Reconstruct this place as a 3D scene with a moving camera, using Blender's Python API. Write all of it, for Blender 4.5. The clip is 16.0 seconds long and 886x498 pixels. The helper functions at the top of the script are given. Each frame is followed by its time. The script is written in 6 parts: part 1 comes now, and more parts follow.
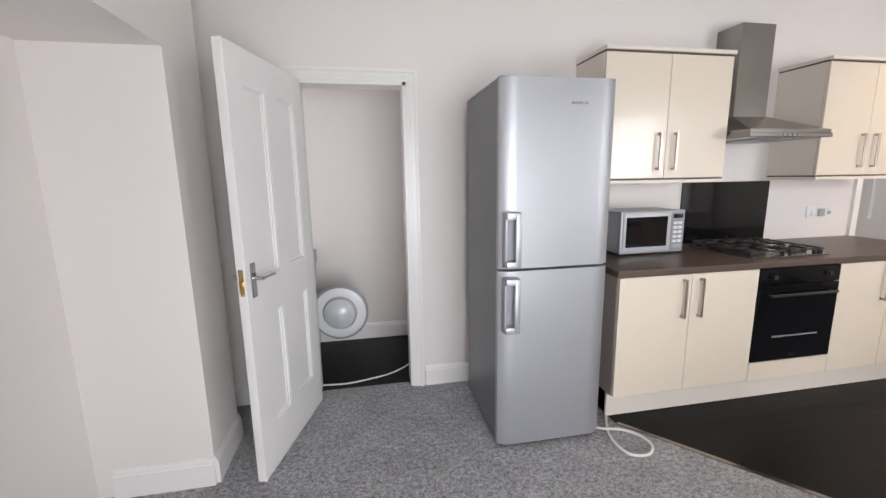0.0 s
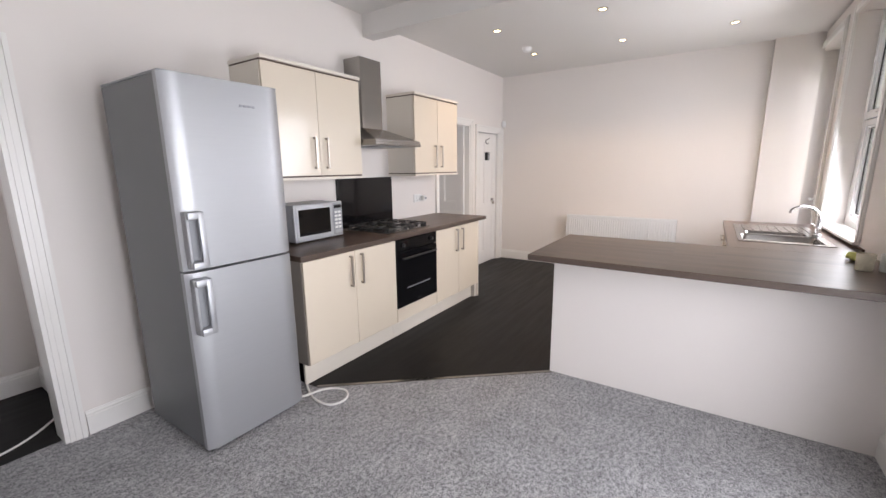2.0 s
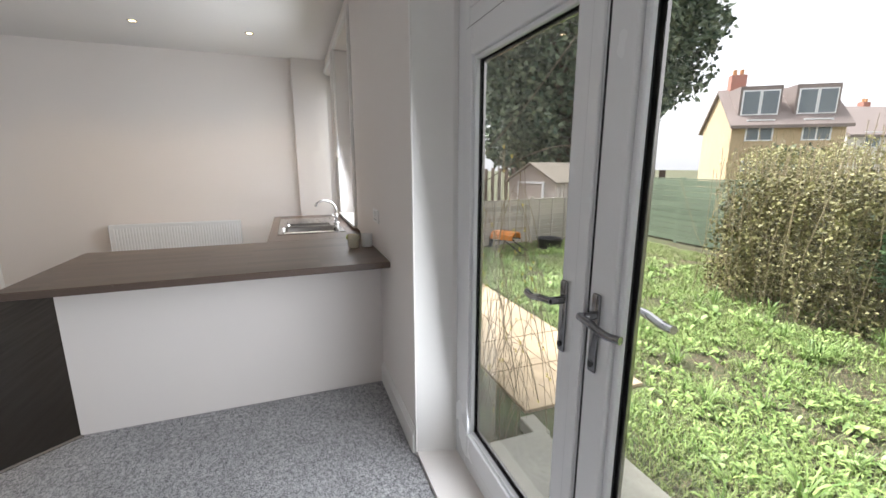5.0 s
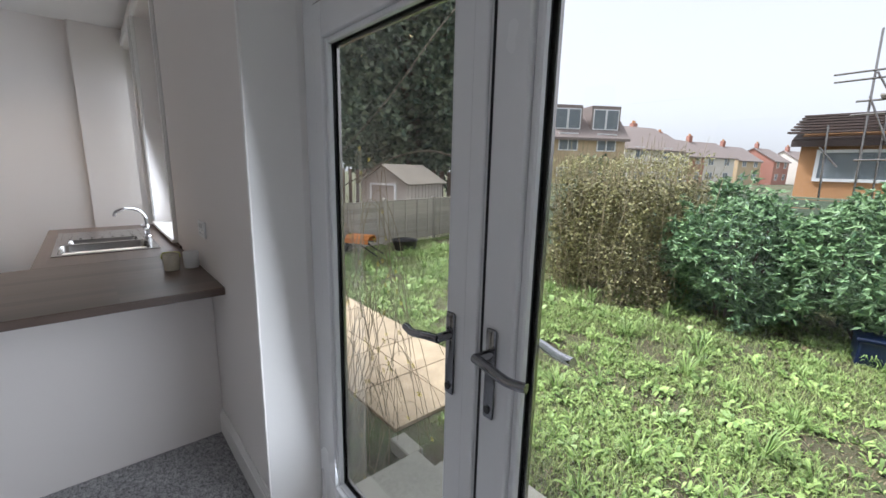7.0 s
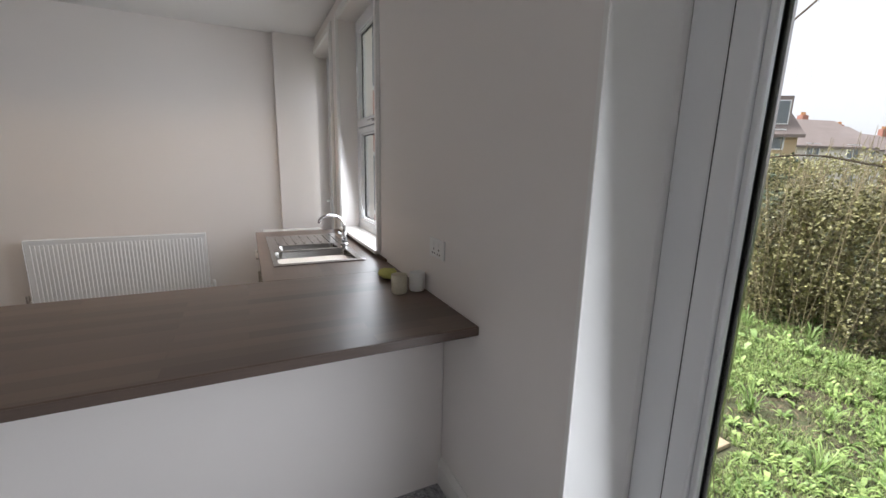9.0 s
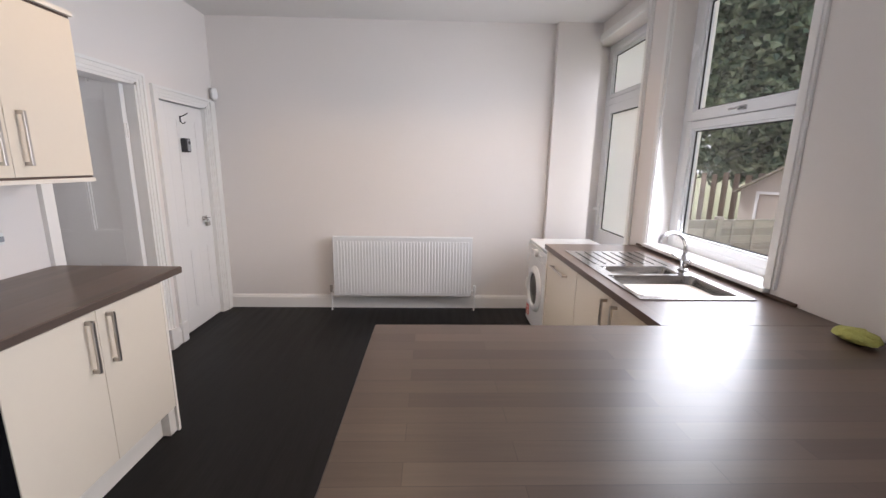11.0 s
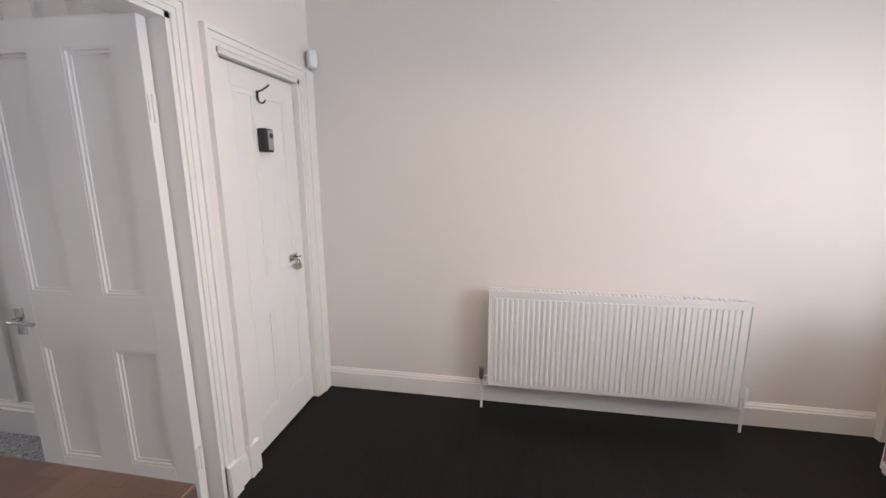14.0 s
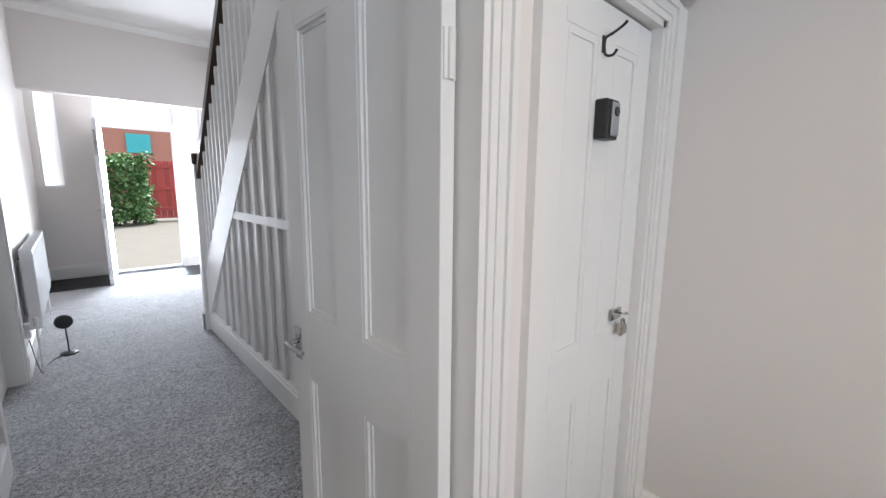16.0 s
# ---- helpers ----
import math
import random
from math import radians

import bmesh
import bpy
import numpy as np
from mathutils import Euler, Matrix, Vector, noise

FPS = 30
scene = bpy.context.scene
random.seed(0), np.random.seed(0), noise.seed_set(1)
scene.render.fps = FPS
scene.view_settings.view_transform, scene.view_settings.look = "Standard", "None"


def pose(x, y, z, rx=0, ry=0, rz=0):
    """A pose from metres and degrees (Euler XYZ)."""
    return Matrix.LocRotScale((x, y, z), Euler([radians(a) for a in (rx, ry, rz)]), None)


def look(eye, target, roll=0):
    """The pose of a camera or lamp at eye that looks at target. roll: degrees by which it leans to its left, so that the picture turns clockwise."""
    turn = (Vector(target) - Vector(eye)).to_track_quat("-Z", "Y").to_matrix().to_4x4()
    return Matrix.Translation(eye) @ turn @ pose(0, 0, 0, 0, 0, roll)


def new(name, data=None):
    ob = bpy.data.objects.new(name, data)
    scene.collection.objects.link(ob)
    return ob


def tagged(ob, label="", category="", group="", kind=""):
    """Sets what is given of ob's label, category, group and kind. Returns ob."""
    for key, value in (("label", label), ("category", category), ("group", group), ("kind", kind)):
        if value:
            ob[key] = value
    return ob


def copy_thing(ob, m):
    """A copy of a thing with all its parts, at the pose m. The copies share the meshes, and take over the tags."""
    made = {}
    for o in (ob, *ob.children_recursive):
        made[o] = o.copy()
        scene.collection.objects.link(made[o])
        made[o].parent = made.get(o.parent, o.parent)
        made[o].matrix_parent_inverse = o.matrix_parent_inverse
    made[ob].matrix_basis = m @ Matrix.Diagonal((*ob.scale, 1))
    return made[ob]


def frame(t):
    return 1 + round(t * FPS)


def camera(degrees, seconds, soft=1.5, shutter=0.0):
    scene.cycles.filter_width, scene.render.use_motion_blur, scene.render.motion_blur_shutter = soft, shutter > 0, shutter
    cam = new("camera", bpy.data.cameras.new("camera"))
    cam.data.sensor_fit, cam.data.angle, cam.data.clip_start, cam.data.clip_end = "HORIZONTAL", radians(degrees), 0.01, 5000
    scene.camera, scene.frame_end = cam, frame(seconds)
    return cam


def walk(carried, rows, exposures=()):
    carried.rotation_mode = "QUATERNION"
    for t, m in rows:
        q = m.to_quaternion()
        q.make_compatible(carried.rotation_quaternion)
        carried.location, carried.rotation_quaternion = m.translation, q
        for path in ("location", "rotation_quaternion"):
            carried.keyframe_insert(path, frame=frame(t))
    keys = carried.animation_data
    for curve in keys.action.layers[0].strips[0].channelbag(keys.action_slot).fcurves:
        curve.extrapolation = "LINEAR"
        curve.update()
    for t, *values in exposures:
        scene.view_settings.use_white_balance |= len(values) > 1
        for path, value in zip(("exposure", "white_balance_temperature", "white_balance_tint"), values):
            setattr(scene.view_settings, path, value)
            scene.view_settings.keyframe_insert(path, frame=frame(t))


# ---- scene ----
cam = camera(95.1, 16.0)
PATH = [
    (0, (0.649, 0.248, 1.436), (1.011, 2.184, 1.084), -0.9),
    (0.5, (0.587, 0.209, 1.461), (1.341, 2.024, 1.089), -0.8),
    (1, (0.471, 0.185, 1.449), (1.6, 1.793, 1.072), -0.7),
    (1.5, (0.407, 0.134, 1.45), (1.841, 1.474, 1.062), -0.8),
    (2, (0.394, 0.072, 1.454), (2.034, 1.147, 1.06), -0.6),
    (2.5, (0.38, 0.004, 1.461), (2.158, 0.83, 1.064), -0.4),
    (3, (0.367, -0.063, 1.463), (2.236, 0.527, 1.065), -0.2),
    (3.5, (0.379, -0.151, 1.465), (2.31, 0.18, 1.062), -0.2),
    (4, (0.428, -0.224, 1.453), (2.387, -0.225, 1.052), -0.1),
    (4.5, (0.494, -0.256, 1.46), (2.421, -0.601, 1.054), -0.0),
    (5, (0.534, -0.266, 1.458), (2.371, -0.945, 1.054), 0.0),
    (7.5, (0.904, -0.351, 1.485), (2.363, -1.661, 1.092), 1.5),
    (8, (1.09, -0.27, 1.49), (2.619, -1.496, 1.09), 1.2),
    (8.5, (1.301, -0.162, 1.494), (2.935, -1.24, 1.083), 0.9),
    (9, (1.567, -0.024, 1.496), (3.33, -0.879, 1.093), 1.3),
    (9.5, (1.734, 0.154, 1.5), (3.597, -0.451, 1.095), 1.2),
    (10, (1.875, 0.357, 1.504), (3.798, -0.012, 1.096), 1.2),
    (12.5, (3.105, 1.354, 1.461), (5.062, 1.432, 1.053), 0.1),
    (13, (3.38, 1.468, 1.461), (5.336, 1.561, 1.055), -0.1),
    (13.5, (3.691, 1.568, 1.454), (5.643, 1.743, 1.058), -0.2),
    (14, (3.975, 1.632, 1.467), (5.906, 1.977, 1.079), -0.2),
    (14.5, (4.201, 1.75, 1.441), (6.076, 2.336, 1.065), -0.2),
    (15, (4.346, 1.892, 1.43), (6.12, 2.748, 1.084), -0.3),
    (15.5, (4.532, 2.067, 1.427), (6.117, 3.243, 1.101), 0.0),
    (16, (4.697, 2.279, 1.417), (6.026, 3.741, 1.103), 0.5),
]
walk(cam, [(t, look(eye, target, roll)) for t, eye, target, roll in PATH],
     [(0, 1.98, 6500, 15), (1, 2.06, 6600, 16), (1.5, 2.0, 6550, 16), (2.5, 1.92, 6500, 18), (3.5, 1.9, 6500, 18), (4.5, 1.8, 6400, 16), (5, 1.55, 6350, 11), (7.5, 1.0, 5950, 12), (8.5, 1.0, 6050, 14),
      (9, 1.1, 6250, 12), (9.5, 1.35, 6250, 15), (10, 1.55, 6250, 16), (12.5, 1.82, 6100, 18), (13.5, 1.87, 6200, 17), (14.5, 1.9, 6250, 16), (15.5, 1.85, 5950, 12), (16, 1.82, 5950, 10)])

# ---- light ----
world = bpy.data.worlds.new("overcast_sky")
world.use_nodes = True
scene.world = world
wn = world.node_tree.nodes
sky = wn.new("ShaderNodeTexSky")
sky.sky_type, sky.sun_disc = "NISHITA", False
sky.sun_elevation, sky.sun_rotation = radians(57), radians(56)
sky.dust_density, sky.ozone_density, sky.air_density = 4.0, 1.0, 1.0
grey = wn.new("ShaderNodeHueSaturation")
grey.inputs["Saturation"].default_value = 0.22
world.node_tree.links.new(sky.outputs[0], grey.inputs["Color"])
# an even cloud layer over most of it
cloud = wn.new("ShaderNodeMix")
cloud.data_type = "RGBA"
cloud.inputs[0].default_value = 0.6
cloud.inputs[7].default_value = (3.4, 3.45, 3.5, 1)
world.node_tree.links.new(grey.outputs[0], cloud.inputs[6])
world.node_tree.links.new(cloud.outputs[2], wn["Background"].inputs["Color"])
wn["Background"].inputs["Strength"].default_value = 0.15
sun_data = bpy.data.lights.new("sun", "SUN")
sun_data.energy, sun_data.angle, sun_data.color = 3.0, radians(16), (1.0, 0.97, 0.92)
sun = new("sun", sun_data)
sun.matrix_world = look((33, 20, 55), (3, 0, 0))


def area(name, eye, target, w, h, power, col=(1, 1, 1), spread=180):
    d = bpy.data.lights.new(name, "AREA")
    d.shape, d.size, d.size_y, d.energy, d.color = "RECTANGLE", w, h, power, col
    d.spread = radians(spread)
    ob = new(name, d)
    ob.matrix_world = look(eye, target)
    return ob


# sky light standing in the openings
area("french_door_sky", (1.33, -0.89, 1.0), (1.33, 2, 0.70), 1.66, 1.8, 17.5, (0.93, 0.97, 1.0), 168)
area("window_sky", (4.60, -0.83, 1.62), (4.60, 2, 1.05), 0.82, 1.25, 11.0, (0.93, 0.97, 1.0), 165)
area("back_door_sky", (5.96, -0.87, 1.5), (5.96, 2, 1.5), 0.70, 1.6, 1.6, (0.97, 0.985, 1.0))
# added to brighten the utility room, at a window assumed out of sight
area("unseen_utility_window_sky", (-0.74, 3.45, 1.7), (1, 3.45, 1.5), 0.5, 0.8, 1.3, (0.93, 0.97, 1.0))
area("front_door_sky", (5.55, 10.28, 1.1), (5.55, 5, 1.1), 0.9, 2.1, 46, (0.92, 0.965, 1.0))

# ---- materials ----


def nodes_of(name):
    m = bpy.data.materials.new(name)
    m.use_nodes = True
    return m, m.node_tree.nodes, m.node_tree.links, m.node_tree.nodes["Principled BSDF"]


def math_node(n, l, op, a, b=None):
    q = n.new("ShaderNodeMath")
    q.operation = op
    for i, v in enumerate((a, b)):
        if v is None:
            continue
        if isinstance(v, (int, float)):
            q.inputs[i].default_value = v
        else:
            l.new(v, q.inputs[i])
    return q.outputs[0]


def noise_out(n, l, vec, scale, detail=3.0, rough=0.55):
    q = n.new("ShaderNodeTexNoise")
    q.inputs["Scale"].default_value, q.inputs["Detail"].default_value, q.inputs["Roughness"].default_value = scale, detail, rough
    l.new(vec, q.inputs["Vector"])
    return q.outputs["Fac"]


def scaled(n, l, sx, sy, sz, rz=0):
    tc, mp = n.new("ShaderNodeTexCoord"), n.new("ShaderNodeMapping")
    l.new(tc.outputs["Object"], mp.inputs["Vector"])
    mp.inputs["Scale"].default_value = (sx, sy, sz)
    mp.inputs["Rotation"].default_value = (0, 0, rz)
    return mp.outputs[0]


def tint(n, l, col, fac, amount):
    """col times 1 +- amount, driven by fac around a half."""
    v = math_node(n, l, "MULTIPLY_ADD", fac, 2 * amount)
    v.node.inputs[2].default_value = 1 - amount
    q = n.new("ShaderNodeMix")
    q.data_type, q.blend_type = "RGBA", "MULTIPLY"
    q.inputs[0].default_value = 1
    if isinstance(col, tuple):
        q.inputs[6].default_value = (*col, 1)
    else:
        l.new(col, q.inputs[6])
    l.new(v, q.inputs[7])
    return q.outputs[2]


def bump(n, l, bsdf, height, strength, dist=0.002):
    b = n.new("ShaderNodeBump")
    b.inputs["Strength"].default_value, b.inputs["Distance"].default_value = strength, dist
    l.new(height, b.inputs["Height"])
    l.new(b.outputs[0], bsdf.inputs["Normal"])


def surf(name, col, rough=0.5, metal=0.0, var=0.05, scale=3.0, fine=90.0, bumps=0.06, stretch=(1, 1, 1), rand=0.0, coat=0.0, spec=0.5, rvar=0.08):
    m, n, l, b = nodes_of(name)
    v = scaled(n, l, *stretch)
    big, small = noise_out(n, l, v, scale, 4), noise_out(n, l, v, fine, 3)
    c = tint(n, l, tint(n, l, col, big, var * 1.5), small, var)
    if rand:
        oi = n.new("ShaderNodeObjectInfo")
        c = tint(n, l, c, oi.outputs["Random"], rand)
    l.new(c, b.inputs["Base Color"])
    r = math_node(n, l, "MULTIPLY_ADD", big, rvar * 2)
    r.node.inputs[2].default_value = rough - rvar
    l.new(r, b.inputs["Roughness"])
    b.inputs["Metallic"].default_value, b.inputs["Coat Weight"].default_value = metal, coat
    b.inputs["Specular IOR Level"].default_value = spec
    if bumps:
        bump(n, l, b, small, bumps)
    return m


def staves(name, rz, dark, light, sx=1.0):
    """Printed wood-stave laminate; the staves run along x, or along y with rz a quarter turn."""
    m, n, l, b = nodes_of(name)
    v = scaled(n, l, 1, 1, 1, rz)
    br = n.new("ShaderNodeTexBrick")
    br.offset, br.squash = 0.37, 1.0
    for key, val in (("Scale", 1.0), ("Brick Width", 0.62), ("Row Height", 0.062), ("Mortar Size", 0.0006), ("Bias", 0.0)):
        br.inputs[key].default_value = val
    br.inputs["Color1"].default_value, br.inputs["Color2"].default_value = (*dark, 1), (*light, 1)
    br.inputs["Mortar"].default_value = (*[c * 0.75 for c in dark], 1)
    l.new(v, br.inputs["Vector"])
    g = scaled(n, l, 3, 70, 70) if not rz else scaled(n, l, 70, 3, 70)
    grain = noise_out(n, l, g, 1.0, 5, 0.65)
    big = noise_out(n, l, v, 2.5, 3)
    c = tint(n, l, tint(n, l, br.outputs["Color"], grain, 0.28), big, 0.12)
    l.new(c, b.inputs["Base Color"])
    r = math_node(n, l, "MULTIPLY_ADD", grain, 0.14)
    r.node.inputs[2].default_value = 0.27
    l.new(r, b.inputs["Roughness"])
    bump(n, l, b, grain, 0.06)
    return m


def carpet_mat():
    m, n, l, b = nodes_of("grey_carpet")
    v = scaled(n, l, 1, 1, 1)
    a, c2, big = noise_out(n, l, v, 150, 2, 0.8), noise_out(n, l, v, 46, 3, 0.7), noise_out(n, l, v, 5.5, 5, 0.7)
    ramp = n.new("ShaderNodeValToRGB")
    ramp.color_ramp.elements[0].position, ramp.color_ramp.elements[0].color = 0.40, (0.045, 0.045, 0.052, 1)
    ramp.color_ramp.elements[1].position, ramp.color_ramp.elements[1].color = 0.60, (0.53, 0.525, 0.54, 1)
    mixed = math_node(n, l, "MULTIPLY_ADD", a, 0.6)
    l.new(math_node(n, l, "MULTIPLY", c2, 0.4), mixed.node.inputs[2])
    l.new(mixed, ramp.inputs[0])
    l.new(tint(n, l, ramp.outputs[0], big, 0.55), b.inputs["Base Color"])
    b.inputs["Roughness"].default_value = 0.95
    b.inputs["Sheen Weight"].default_value = 0.35
    bump(n, l, b, mixed, 0.9, 0.008)
    return m


def glass_mat(name="clear_glass", rough=0.0, tint_col=(1, 1, 1), frost=0.0):
    m, n, l, b = nodes_of(name)
    b.inputs["Base Color"].default_value = (*tint_col, 1)
    b.inputs["Roughness"].default_value = rough
    b.inputs["Transmission Weight"].default_value = 1.0
    b.inputs["IOR"].default_value = 1.32 if not frost else 1.2
    if frost:
        v = scaled(n, l, 1, 1, 1)
        bump(n, l, b, noise_out(n, l, v, 45, 3), frost, 0.01)
    return m


wall_paint = surf("white_wall_paint", (0.77, 0.728, 0.70), 0.55, var=0.012, scale=1.2, fine=160, bumps=0.05)
ceiling_paint = surf("white_ceiling_paint", (0.70, 0.68, 0.66), 0.8, var=0.015, scale=1.0, fine=120, bumps=0.05)
gloss_paint = surf("white_gloss_woodwork", (0.80, 0.785, 0.762), 0.3, var=0.006, rvar=0.03, scale=2, fine=60, bumps=0.04)
door_paint = surf("white_door_paint", (0.80, 0.79, 0.775), 0.36, var=0.02, scale=2, fine=70, bumps=0.05)
cream_gloss = surf("cream_gloss_door", (0.73, 0.645, 0.53), 0.24, var=0.012, scale=1, fine=40, bumps=0.0, coat=0.2, rvar=0.03)
cream_edge = surf("cream_carcass", (0.76, 0.70, 0.62), 0.4, var=0.02, bumps=0.02)
# brownish grey with the shade on the cabinet side put into the colour
shaded_side = surf("shaded_carcass_side", (0.36, 0.32, 0.28), 0.5, var=0.03)
gap_dark = surf("dark_shadow_strip", (0.09, 0.055, 0.04), 0.5)
wood_x = staves("dark_stave_worktop", 0.0, (0.075, 0.048, 0.036), (0.115, 0.076, 0.056))
wood_y = staves("dark_stave_peninsula_top", math.pi / 2, (0.070, 0.045, 0.033), (0.118, 0.080, 0.059))
wood_edge = surf("worktop_edge", (0.085, 0.06, 0.048), 0.35, var=0.15, stretch=(4, 4, 60), fine=30)
carpet = carpet_mat()
vinyl = surf("black_vinyl_floor", (0.0085, 0.0082, 0.0085), 0.42, spec=0.14, var=0.6, scale=1.2, fine=6.0, bumps=0.1, stretch=(1.2, 16, 1), rvar=0.16)
steel = surf("brushed_steel", (0.31, 0.295, 0.28), 0.23, 1.0, var=0.012, scale=1.5, stretch=(1, 1, 40), fine=40, bumps=0.02, rvar=0.03)
fridge_front = surf("silver_fridge_door", (0.43, 0.44, 0.46), 0.42, 0.65, var=0.03, stretch=(1, 1, 30), fine=40, bumps=0.02)
fridge_side = surf("grey_fridge_side", (0.17, 0.175, 0.185), 0.4, 0.2, var=0.03, fine=300, bumps=0.12)
chrome = surf("chrome", (0.55, 0.55, 0.56), 0.09, 1.0, var=0.01, bumps=0.0, rvar=0.03)
satin = surf("satin_nickel", (0.46, 0.42, 0.38), 0.3, 1.0, var=0.03, bumps=0.0)
brass = surf("brass", (0.62, 0.46, 0.2), 0.25, 1.0, var=0.05)
black_glass = surf("black_glass", (0.005, 0.005, 0.006), 0.06, var=0.02, bumps=0.0, spec=0.3, rvar=0.02)
black_plastic = surf("black_plastic", (0.015, 0.015, 0.016), 0.4, var=0.1)
black_iron = surf("black_cast_iron", (0.02, 0.02, 0.021), 0.55, var=0.15, fine=200, bumps=0.2)
white_plastic = surf("white_plastic", (0.78, 0.78, 0.77), 0.3, var=0.01, bumps=0.0)
enamel = surf("white_enamel", (0.80, 0.81, 0.82), 0.22, var=0.01, bumps=0.0)
grey_plastic = surf("grey_plastic", (0.30, 0.31, 0.33), 0.35, var=0.03, bumps=0.0)
upvc = surf("white_upvc", (0.77, 0.775, 0.785), 0.25, var=0.012, scale=2, bumps=0.0)
gasket = surf("black_gasket", (0.018, 0.018, 0.02), 0.6)
# chrome with dim reflections put into its colour, for the inside french door handles
dim_reflection_chrome = surf("dim_reflection_chrome", (0.26, 0.26, 0.27), 0.14, 1.0, var=0.02, bumps=0.0)
clear_glass = glass_mat()
frosted = glass_mat("frosted_glass", 0.45, (0.96, 0.98, 0.98), 0.5)
# etched face that scatters the daylight behind it
fn_, fl_ = frosted.node_tree.nodes, frosted.node_tree.links
etched, both = fn_.new("ShaderNodeBsdfTranslucent"), fn_.new("ShaderNodeMixShader")
etched.inputs["Color"].default_value = (0.95, 0.93, 0.92, 1)
both.inputs[0].default_value = 0.42
fl_.new(fn_["Principled BSDF"].outputs[0], both.inputs[1])
fl_.new(etched.outputs[0], both.inputs[2])
fl_.new(both.outputs[0], fn_["Material Output"].inputs["Surface"])
cable_white = surf("white_cable", (0.75, 0.74, 0.72), 0.4, bumps=0.0)

# ---- building helpers ----
MW = {}


def thing(name, x, y, z, label, category, rz=0.0, group="", kind=""):
    ob = new(name)
    ob.empty_display_size = 0.1
    ob.matrix_basis = pose(x, y, z, 0, 0, rz)
    MW[ob] = ob.matrix_basis.copy()
    return tagged(ob, label, category, group, kind)


def part(name, bm, material, parent=None, label="", smooth=False, local=False):
    """Links bm as one mesh object under parent. bm is in world metres, or with local in the thing's own."""
    me = bpy.data.meshes.new(name)
    if parent is not None and not local:
        bm.transform(MW[parent].inverted())
    bm.normal_update()
    bm.to_mesh(me)
    bm.free()
    me.materials.append(material)
    if smooth:
        for poly in me.polygons:
            poly.use_smooth = True
        me.set_sharp_from_angle(angle=radians(38))
    ob = new(name, me)
    if parent is not None:
        ob.parent = parent
        MW[ob] = MW[parent]
    else:
        MW[ob] = Matrix.Identity(4)
    if label:
        ob["label"] = label
    return ob


def structure(name, bm, material, label, category):
    return tagged(part(name, bm, material), label, category, kind="structure")


def B():
    return bmesh.new()


def box(bm, x0, x1, y0, y1, z0, z1, bev=0.0, seg=1):
    m = Matrix.LocRotScale(((x0 + x1) / 2, (y0 + y1) / 2, (z0 + z1) / 2), None, (abs(x1 - x0), abs(y1 - y0), abs(z1 - z0)))
    vs = bmesh.ops.create_cube(bm, size=1, matrix=m)["verts"]
    if bev:
        es = list({e for v in vs for e in v.link_edges})
        bmesh.ops.bevel(bm, geom=es, offset=bev, segments=seg, affect="EDGES", profile=0.5)
    return bm


def bx(*a, **k):
    return box(B(), *a, **k)


def rod(bm, a, b, r, seg=12, r2=None):
    a, b = Vector(a), Vector(b)
    d = b - a
    m = Matrix.Translation((a + b) / 2) @ d.to_track_quat("Z", "Y").to_matrix().to_4x4()
    bmesh.ops.create_cone(bm, cap_ends=True, segments=seg, radius1=r, radius2=r if r2 is None else r2, depth=d.length, matrix=m)
    return bm


def tube(bm, pts, r, seg=8):
    """A round bar swept along points."""
    rings = []
    pts = [Vector(p) for p in pts]
    up = Vector((0.13, 0.21, 0.97))
    for i, p in enumerate(pts):
        d = (pts[min(i + 1, len(pts) - 1)] - pts[max(i - 1, 0)]).normalized()
        u = d.cross(up).normalized()
        w = d.cross(u).normalized()
        rings.append([bm.verts.new(p + r * (math.cos(k * math.tau / seg) * u + math.sin(k * math.tau / seg) * w)) for k in range(seg)])
    for a, b in zip(rings, rings[1:]):
        for k in range(seg):
            bm.faces.new((a[k], a[(k + 1) % seg], b[(k + 1) % seg], b[k]))
    bm.faces.new(rings[0][::-1])
    bm.faces.new(rings[-1])
    bmesh.ops.recalc_face_normals(bm, faces=bm.faces[:])
    return bm


def spline(ctrl, n=10):
    out = []
    c = [Vector(p) for p in ctrl]
    c = [2 * c[0] - c[1]] + c + [2 * c[-1] - c[-2]]
    for i in range(1, len(c) - 2):
        for k in range(n):
            t = k / n
            p0, p1, p2, p3 = c[i - 1:i + 3]
            out.append(0.5 * ((2 * p1) + (p2 - p0) * t + (2 * p0 - 5 * p1 + 4 * p2 - p3) * t * t + (3 * p1 - p0 - 3 * p2 + p3) * t ** 3))
    return out + [c[-2]]


def prism(bm, poly, h0, h1, axis="z"):
    """Extrudes a polygon of 2D points between h0 and h1 along an axis."""
    put = {"z": lambda a, b, h: (a, b, h), "y": lambda a, b, h: (a, h, b), "x": lambda a, b, h: (h, a, b)}[axis]
    lo = [bm.verts.new(put(a, b, h0)) for a, b in poly]
    hi = [bm.verts.new(put(a, b, h1)) for a, b in poly]
    k = len(poly)
    fs = [bm.faces.new(lo[::-1]), bm.faces.new(hi)] + [bm.faces.new((lo[i], lo[(i + 1) % k], hi[(i + 1) % k], hi[i])) for i in range(k)]
    bmesh.ops.recalc_face_normals(bm, faces=fs)
    return bm


